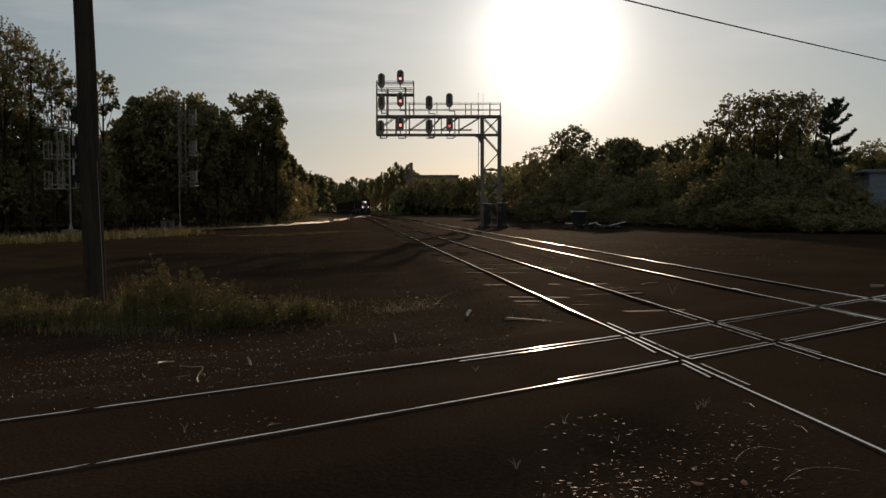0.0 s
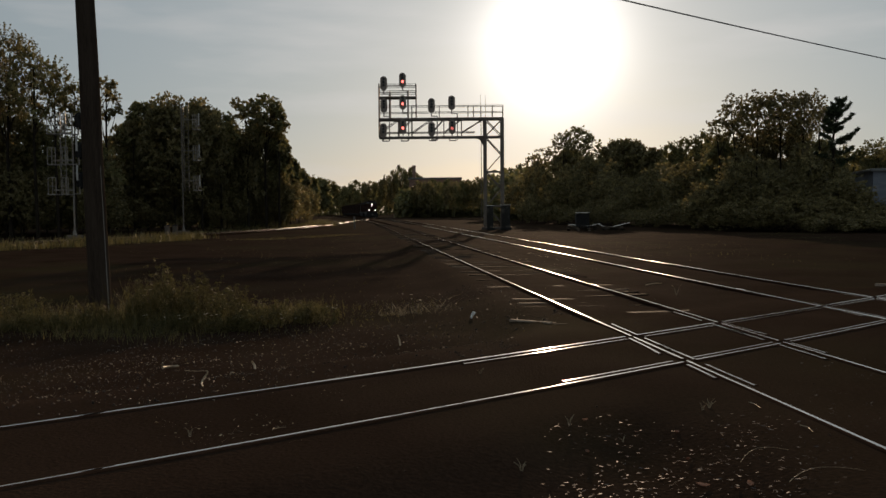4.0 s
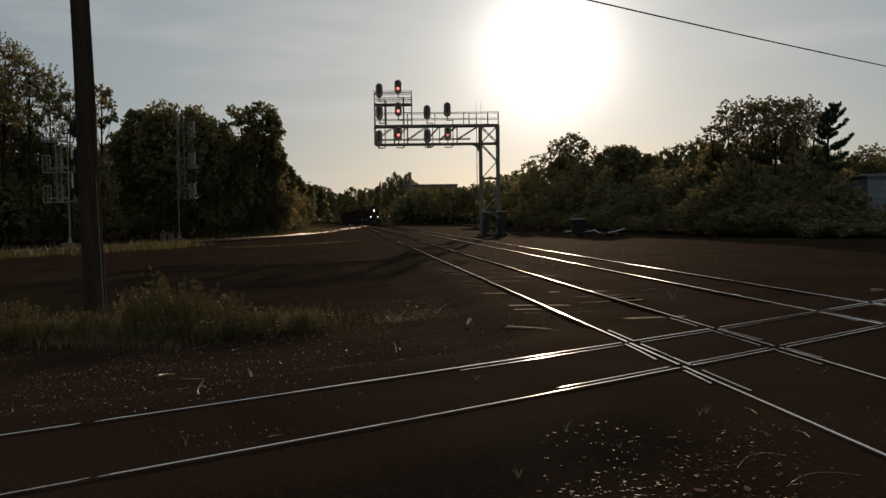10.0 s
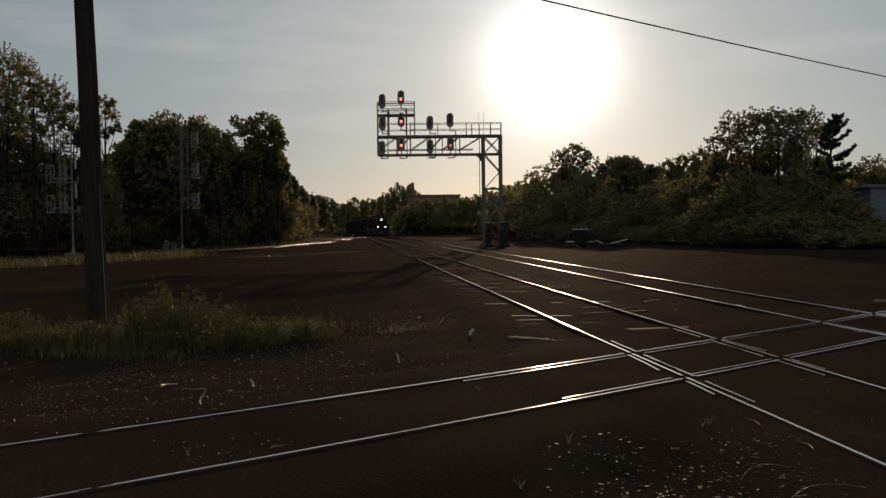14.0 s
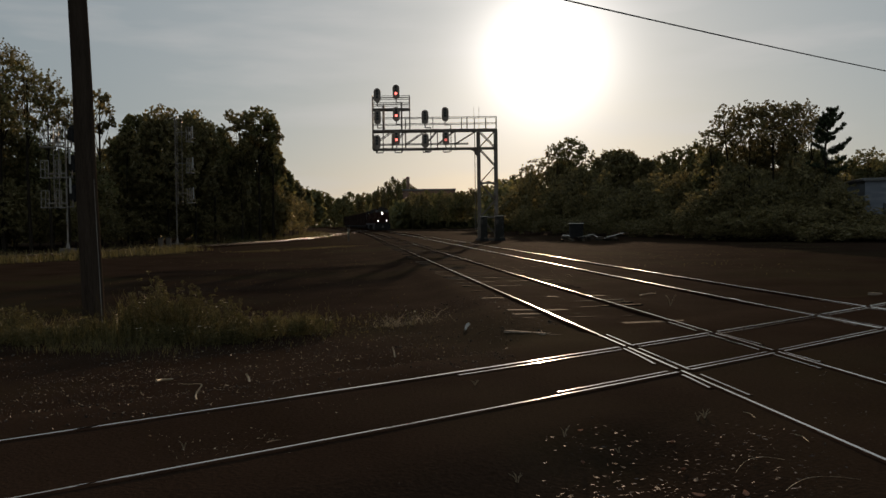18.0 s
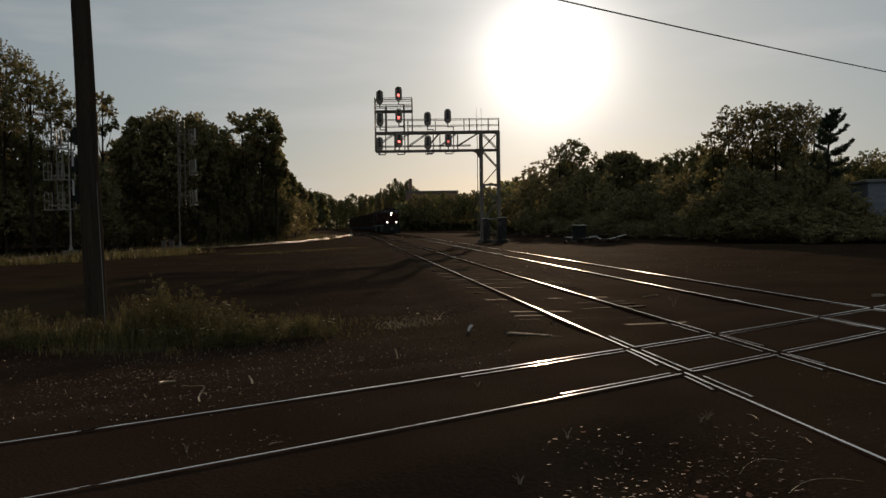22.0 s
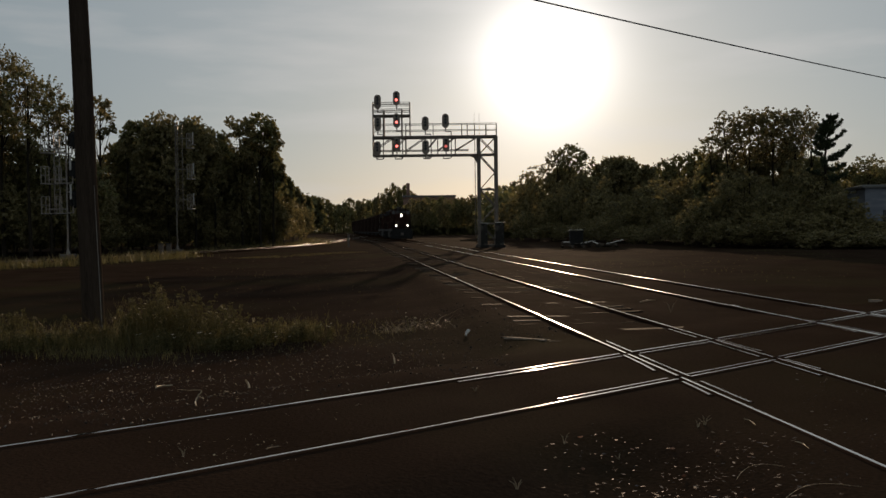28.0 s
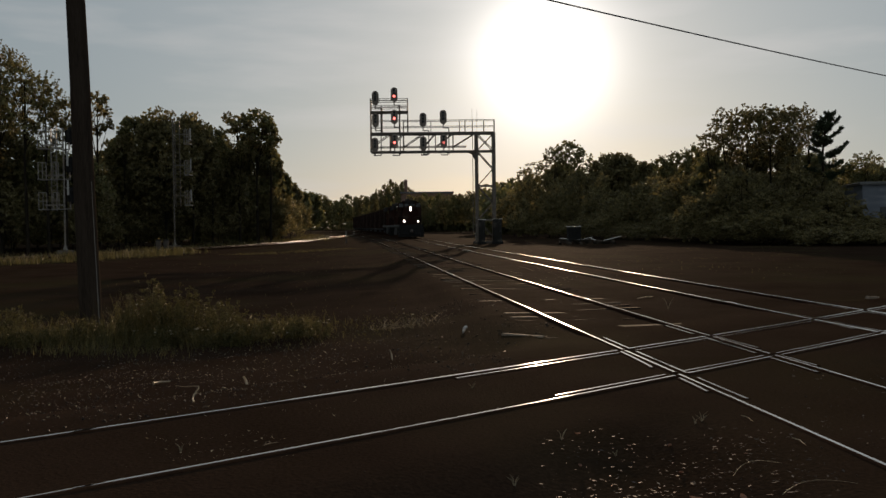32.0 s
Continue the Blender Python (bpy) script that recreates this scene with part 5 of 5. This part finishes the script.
grove(RIGHT, ((0.18, 128, 0.075, 0.013, T_CLUMP, LC), (0.2, 126, 0.078, 0.028, T_DENSE, LL), (0.216, 124, 0.074, 0.02, T_DENSE, LL), (0.232, 118, 0.068, 0.016, T_DENSE, LL), (0.18, 130, 0.06, 0.02, T_DENSE, LL),
              (0.25, 105, 0.076, 0.013, T_SPRAY, LS), (0.266, 103, 0.081, 0.014, T_SPRAY, LS), (0.284, 98, 0.089, 0.016, T_SPRAY, LS), (0.262, 110, 0.066, 0.026, T_DENSE, LL), (0.292, 104, 0.076, 0.022, T_DENSE, LL)))
grove(RIGHT, ((0.303, 76, 0.103, 0.016, T_SPECK, LS), (0.321, 74, 0.128, 0.024, T_SPECK, LS), (0.345, 75, 0.132, 0.034, T_SPECK, LS), (0.372, 74, 0.132, 0.034, T_SPECK, LS), (0.397, 74, 0.131, 0.028, T_SPECK, LS), (0.414, 75, 0.115, 0.017, T_SPECK, LS),
              (0.306, 79, 0.08, 0.024, T_DENSE, LL), (0.335, 80, 0.084, 0.038, T_DENSE, LL), (0.375, 80, 0.087, 0.042, T_DENSE, LL), (0.412, 79, 0.08, 0.032, T_DENSE, LL), (0.31, 88, 0.072, 0.03, T_DENSE, LL)))
grove(RIGHT, ((0.452, 85, 0.07, 0.022, T_CLUMP, LC), (0.476, 85, 0.078, 0.022, T_SPECK, LS), (0.485, 88, 0.066, 0.026, T_DENSE, LL), (0.46, 89, 0.06, 0.026, T_DENSE, LL), (0.52, 86, 0.06, 0.04, T_DENSE, LL), (0.58, 80, 0.07, 0.045, T_DENSE, LL)))
for i in range(19):
    b = 0.085 + 0.025 * i
    y = 125 - 45 * min(1.0, i / 9) if i <= 9 else 78 + trng.uniform(-1, 1)
    near(T_HEDGE, b, y, (0.036, 0.058, 0.045, 0.066, 0.04)[i % 5] + trng.uniform(-0.006, 0.006) if i < 14 else 0.03, 3.6 / y, "dense thicket below the trees", RIGHT, "bush")
for i in range(20):
    b = 0.1 + 0.024 * i
    y = 116 - 46 * min(1.0, i / 9) if i <= 9 else 66 + trng.uniform(-2, 2)
    near(T_BUSH, b, y, trng.uniform(0.0, 0.025) if i < 16 else 0.005, 2.8 / y, "dense bush below the trees", RIGHT, "bush")
for b, y, top in ((0.3, 72, 0.035), (0.335, 70, 0.066), (0.37, 68, 0.042), (0.405, 70, 0.07), (0.435, 67, 0.04)):
    near(T_HEDGE, b, y, top, 0.042, "dense thicket below the trees", RIGHT, "bush")
for i in range(5):
    y = 61 + trng.uniform(-3, 3)
    near(T_SCRUB, 0.43 + 0.03 * i, y, -0.005, 2.4 / y, "low dark scrub at the yard edge", RIGHT, "bush")


def woods(label, spans, leaf, seed):
    """Dense wood behind the first trees; spans are rows of bearing from, to, y, height, count."""
    rng = np.random.default_rng(seed)
    cs, rs = [], []
    for b0, b1, y, height, count in spans:
        for _ in range(count):
            yy = y * rng.uniform(0.96, 1.06)
            cs.append((rng.uniform(b0, b1) * yy, yy, height * rng.uniform(0.02, 1.0) ** 0.9 * (0.85 + 0.15 * math.sin(yy * 3 + b0 * 40))))
            rs.append(rng.uniform(0.8, 1.5) * leaf * 3.4)
    v, f = leaf_cloud(np.array(cs), np.array(rs), 20, leaf * 1.1, rng, 0.7)
    v[:, 2] = np.maximum(v[:, 2], -0.05)
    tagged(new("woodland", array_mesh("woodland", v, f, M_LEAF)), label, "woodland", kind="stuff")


woods("dark wood behind the nearer trees", ((-0.75, -0.188, 108, 8.0, 860), (0.3, 0.75, 98, 6.0, 560)), 0.45, 41)
woods("dark wood beyond the yard", ((0.05, 0.32, 165, 8.2, 700),), 0.6, 42)
woods("distant wood at the end of the line", ((-0.3, 0.12, 580, 17.0, 1700), (0.05, 0.3, 300, 10.0, 700), (-0.05, 0.07, 278, 7.0, 500)), 0.8, 43)


def pine(x, y, height, label):
    """A leaning pine with upswept feathery boughs, thickest on its open side."""
    rng = np.random.default_rng(31)
    g = Geo()
    trunk = [Vector(p) for p in ((0, 0, -0.15), (-0.05, 0, height * 0.4), (-0.1, 0.05, height * 0.7), (0.1, 0, height * 0.87), (0.36, 0, height))]
    g.tube([tuple(p) for p in trunk], height * 0.015, 8, 0, 0.2)
    cs, rs = [], []

    def bough(z, away, reach, rise, thick):
        i = next(k for k in range(1, 5) if trunk[k].z >= z)
        a = trunk[i - 1].lerp(trunk[i], (z - trunk[i - 1].z) / (trunk[i].z - trunk[i - 1].z))
        e = a + Vector((math.cos(away) * reach, math.sin(away) * reach, rise))
        k = a.lerp(e, 0.5) + Vector((0, 0, -0.16 * reach))
        g.tube([tuple(a), tuple(k), tuple(e)], 0.04, 5, 0, 0.25)
        for s in np.linspace(0.15, 1.0, int(6 + reach * 16)):
            p = a.lerp(k, s * 2) if s < 0.5 else k.lerp(e, s * 2 - 1)
            wide = thick * (0.4 + 1.9 * s * (1.08 - s))
            # short shoots that stand up and forward from the bough
            q = p + Vector(rng.normal(0, 0.5, 3)) * wide + (e - a).normalized() * 0.1
            q.z += abs(rng.normal(0, 0.7)) * wide
            g.tube([tuple(p), tuple(p.lerp(q, 0.6)), tuple(q)], 0.012, 4, 0, 0.4)
            for u in (0.4, 0.75, 1.05):
                cs.append(tuple(p.lerp(q, u)))
                rs.append(0.1 * (1.2 - 0.5 * u))

    # the leader and its dense top, the long boughs on the open side, the lower whorls
    crown = ((0.3, 2.2, 0.2, 0.3, 0.2), (0.5, 1.2, 0.3, 0.4, 0.2), (0.9, 0.4, 0.5, 0.5, 0.22), (1.0, 2.4, 0.4, 0.4, 0.24), (1.5, 0.6, 0.6, 0.4, 0.24), (1.6, 2.6, 0.55, 0.5, 0.26), (2.1, 2.8, 0.7, 0.5, 0.26), (2.6, 2.7, 0.8, 0.5, 0.26),
             (0.8, 2.8, 0.35, 0.5, 0.16), (1.3, 3.0, 0.55, 0.5, 0.2), (1.2, 1.6, 0.7, 0.5, 0.2), (1.3, 4.6, 0.7, 0.5, 0.2))
    side = ((0.5, 0.1, 0.35, 0.55, 0.18), (0.75, 0.1, 0.6, 0.75, 0.19), (1.25, 0.0, 1.0, 0.85, 0.2), (1.95, 0.05, 1.35, 0.75, 0.19), (2.5, 0.3, 0.7, 0.4, 0.24), (3.2, 0.0, 1.95, 0.9, 0.2), (3.35, 0.2, 1.5, 0.45, 0.22), (4.1, 0.1, 1.5, 0.4, 0.22))
    lower = ((1.9, 3.1, 0.75, 0.35, 0.24), (2.4, 4.4, 0.9, 0.4, 0.24), (2.3, 1.4, 0.9, 0.4, 0.24), (3.0, 3.3, 1.0, 0.4, 0.22), (3.7, 4.2, 1.3, 0.4, 0.22), (3.9, 1.2, 1.3, 0.4, 0.22), (4.4, 3.0, 1.3, 0.3, 0.22), (4.8, 5.5, 1.5, 0.3, 0.24), (5.0, 0.6, 1.6, 0.3, 0.24))
    for drop, away, reach, rise, thick in crown + side + lower:
        bough(height - drop, away, reach, rise, thick)
    v, f = leaf_cloud(np.array(cs), np.array(rs), 20, 0.12, rng, 0.12)
    t = thing("pine_tree", pose(x, y, -0.05), label, "tree", RIGHT)
    part("trunk", g, M_BARK, t, smooth=True)
    part("crown", array_mesh("crown", v, f, M_NEEDLE), None, t)


pine(0.4305 * 70, 70, 1.65 + 0.12 * 70, "ragged dark pine rising over the broad-leaved trees")


# ---- buildings ----
mill = thing("brick_building", pose(-3.5, 300, 0), "distant brick building with a chimney behind trees", "building")
part("wall", Geo().box((0, 0, 6.2), (17, 12, 12.4)), M_BRICK, mill)
part("roof", Geo().box((0, 0, 12.6), (17.6, 12.6, 0.5), None, 0.1), M_ROOF, mill)
part("chimney", Geo().box((-7.0, -3, 14.0), (1.1, 1.1, 6.0), None, 0.1), M_BRICK, mill, "square brick chimney")
for i in range(5):
    w = part("window", Geo().box((-6.4 + 3.2 * i, -6.02, 9.6), (1.5, 0.12, 2.0)), M_GLASS, mill)
shed = thing("shed_building", pose(37.5, 70.5, 0, 0, 0, -14), "low pale blue-grey sided building behind bushes", "building")
part("wall", Geo().box((0, 0, 2.2), (9.0, 7.0, 4.4)), M_SIDING, shed)
part("roof", Geo().box((0, 0, 4.5), (9.5, 7.5, 0.22), None, 0.05), M_ROOF, shed)
part("door", Geo().box((1.0, -3.53, 1.2), (2.4, 0.08, 2.4), None, 0.02), M_GREY, shed)
part("window", Geo().box((-2.6, -3.53, 2.2), (1.3, 0.08, 1.0), None, 0.02), M_GLASS, shed)


# ---- the train ----
def wheelset(parent, y):
    g = Geo()
    for x in (-0.72, 0.72):
        g.rod((x - 0.07, y, 0.5), (x + 0.07, y, 0.5), 0.5, 0.5, 18)
    g.rod((-0.72, y, 0.5), (0.72, y, 0.5), 0.09, 0.09, 8)
    part("wheelset", g, M_WEB, parent)


def bogie(parent, y, axles):
    b = part("bogie", Geo().box((-0.98, y, 0.62), (0.16, 1.5 * axles, 0.36), None, 0.05).box((0.98, y, 0.62), (0.16, 1.5 * axles, 0.36), None, 0.05).box((0, y, 0.7), (2.0, 0.5, 0.3), None, 0.04), M_BLACK, parent)
    for i in range(axles):
        wheelset(b, y + (i - (axles - 1) / 2) * 1.75)


def locomotive(label, lit):
    """A road locomotive; its nose is at y = 0 and faces -y, its tail at y = 21."""
    lo = thing("locomotive", pose(0, 0, 0), label, "locomotive", "train")
    part("frame", Geo().box((0, 10.6, 1.5), (3.0, 20.6, 0.36), None, 0.05), M_BLACK, lo)
    part("fuel_tank", Geo().box((0, 10.5, 0.85), (2.7, 6.4, 1.0), None, 0.2), M_BLACK, lo)
    part("pilot", Geo().prism([(-1.5, 0.15), (1.5, 0.15), (1.5, 1.35), (-1.5, 1.35)], 0.25, 0.5).box((0, 0.22, 0.42), (2.4, 0.3, 0.5), None, 0.1), M_BLACK, lo, "black plough and pilot plate")
    part("coupler", Geo().box((0, -0.2, 0.88), (0.35, 0.9, 0.35), None, 0.08), M_DARKSTEEL, lo)
    part("nose", Geo().prism([(-0.95, 1.7), (0.95, 1.7), (1.0, 3.0), (0.85, 3.75), (0.5, 3.98), (-0.5, 3.98), (-0.85, 3.75), (-1.0, 3.0)], 1.3, 3.1), M_LOCO, lo)
    cab = part("cab", Geo().prism([(-1.5, 1.7), (1.5, 1.7), (1.52, 3.9), (1.35, 4.45), (0.7, 4.78), (-0.7, 4.78), (-1.35, 4.45), (-1.52, 3.9)], 2.9, 5.6), M_LOCO, lo)
    for x in (-1.08, -0.38, 0.38, 1.08):
        part("windscreen", Geo().box((x, 2.88, 4.15), (0.58, 0.06, 0.5), None, 0.04), M_GLASS, cab)
    for x in (-1.52, 1.52):
        part("side_window", Geo().box((x, 4.2, 3.75), (0.05, 1.5, 0.65), None, 0.02), M_GLASS, cab)
    part("number_board", Geo().box((0, 2.84, 4.6), (1.3, 0.08, 0.22), None, 0.03), M_GREY, cab)
    part("hood_body", Geo().prism([(-0.95, 1.7), (0.95, 1.7), (0.95, 4.0), (0.75, 4.35), (-0.75, 4.35), (-0.95, 4.0)], 5.6, 20.2), M_LOCO, lo)
    part("radiator", Geo().box((0, 17.6, 4.3), (2.7, 3.4, 0.75), None, 0.12), M_GREY, lo)
    part("exhaust", Geo().box((0, 10.5, 4.5), (0.5, 1.0, 0.4), None, 0.05), M_BLACK, lo)
    part("horn", Geo().rod((0.3, 3.6, 4.95), (0.3, 3.1, 4.95), 0.05, 0.12, 8).rod((0.3, 3.5, 4.75), (0.3, 3.5, 4.95), 0.03, 0.03, 6), M_CABINET, lo, "bright horn on the cab roof")
    part("antenna_dome", Geo().box((-0.2, 3.9, 4.9), (0.6, 0.6, 0.26), None, 0.1), M_CABINET, lo)
    for y in (3.7, 17.2):
        bogie(lo, y, 3)
    for x in (-1.35, 1.35):
        part("step", Geo().box((x, 0.62, 0.75), (0.5, 0.4, 1.3), None, 0.03), M_BLACK, lo)
        part("handrail", Geo().rod((x, 0.5, 1.7), (x, 0.5, 2.75), 0.022, 0.022, 6).rod((x, 0.5, 2.75), (x * 1.08, 3.0, 2.75), 0.022, 0.022, 6), M_CABINET, lo)
        part("side_rail", Geo().rod((x * 1.1, 5.7, 2.75), (x * 1.1, 20.0, 2.75), 0.02, 0.02, 6), M_CABINET, lo)
    part("front_rail", Geo().rod((-1.3, 0.5, 2.7), (-0.3, 0.5, 2.6), 0.022, 0.022, 6).rod((1.3, 0.5, 2.7), (0.3, 0.5, 2.6), 0.022, 0.022, 6), M_CABINET, lo)
    lamp = part("headlight", Geo().box((0, 1.24, 3.67), (0.36, 0.16, 0.66), None, 0.06), M_BLACK, lo)
    for z in (3.53, 3.81):
        part("lamp", Geo().rod((0, 1.15, z), (0, 1.18, z), 0.115, 0.115, 14), M_HEAD if lit else M_GLASS, lamp, "lit headlight lamp" if lit else "")
    for x in (-0.86, 0.86):
        dl = part("ditch_light", Geo().box((x, 0.72, 2.13), (0.34, 0.24, 0.34), None, 0.06), M_BLACK, lo)
        part("lamp", Geo().rod((x, 0.57, 2.13), (x, 0.61, 2.13), 0.115, 0.115, 14), M_HEAD if lit else M_GLASS, dl, "lit ditch light" if lit else "")
    return lo


def box_car(label):
    """A box car, 16.5 m long, from y = 0 backwards."""
    c = thing("box_car", pose(0, 0, 0), label, "freight car", "train")
    part("frame", Geo().box((0, 8.1, 1.05), (2.7, 15.6, 0.3), None, 0.04), M_BLACK, c)
    part("body", Geo().box((0, 8.1, 2.75), (3.0, 15.2, 3.2), None, 0.06), M_BOX, c)
    part("roof", Geo().prism([(-1.52, 4.35), (1.52, 4.35), (1.2, 4.55), (0, 4.65), (-1.2, 4.55)], 0.4, 15.8), M_BOX, c)
    for x in (-1.53, 1.53):
        part("door", Geo().box((x, 8.1, 2.7), (0.08, 3.0, 2.9), None, 0.02), M_BOX, c)
    for i in range(13):
        for x in (-1.52, 1.52):
            if abs(i - 6) > 1:
                part("rib", Geo().box((x, 0.9 + 1.2 * i, 2.75), (0.1, 0.12, 3.1)), M_BOX, c)
    part("coupler", Geo().box((0, 0.1, 0.88), (0.3, 0.7, 0.3), None, 0.05).box((0, 16.1, 0.88), (0.3, 0.7, 0.3), None, 0.05), M_DARKSTEEL, c)
    part("end_ladder", Geo().rod((-1.2, 0.42, 1.2), (-1.2, 0.42, 4.3), 0.02, 0.02, 5).rod((-0.8, 0.42, 1.2), (-0.8, 0.42, 4.3), 0.02, 0.02, 5), M_STEEL, c)
    for y in (2.4, 13.8):
        bogie(c, y, 2)
    return c


lead = locomotive("red-brown freight locomotive with three lit headlights approaching", True)
second = locomotive("second red-brown locomotive coupled behind the first", False)
cars = [box_car("grimy brown box car in the train")]
for _ in range(7):
    cars.append(copy_thing(cars[0], pose(0, 0, 0)))


def along(y, dist):
    """Forward place on the second main track, dist metres further along it than y."""
    n = max(1, int(dist / 2))
    for _ in range(n):
        s = (line_c(y + 0.5) - line_c(y - 0.5)).length
        y += dist / n / s
    return y


def on_track(y, length):
    """The pose of a vehicle whose front is at y on the track and whose back is length further."""
    a, b = line_c(y), line_c(along(y, length))
    d3 = b - a
    return Matrix.Translation((a.x, a.y, RAIL_TOP)) @ pose(0, 0, 0, 0, 0, math.degrees(math.atan2(d3.y, d3.x)) - 90)


# seconds and the place of the train's front
FRONT = ((0, 268.9), (3, 256.1), (6, 242.9), (9, 229.3), (12, 215.3), (15, 201.0), (18, 186.2), (21, 171.1), (24, 155.6), (27, 139.7), (30, 123.4), (32, 112.3))


def motions():
    offset = 0.0
    for vehicle, length in [(lead, 21.2), (second, 21.2)] + [(c, 16.4) for c in cars]:
        walk(vehicle, [(t, on_track(along(y, offset) if offset else y, length - 0.5)) for t, y in FRONT])
        offset += length


motions()
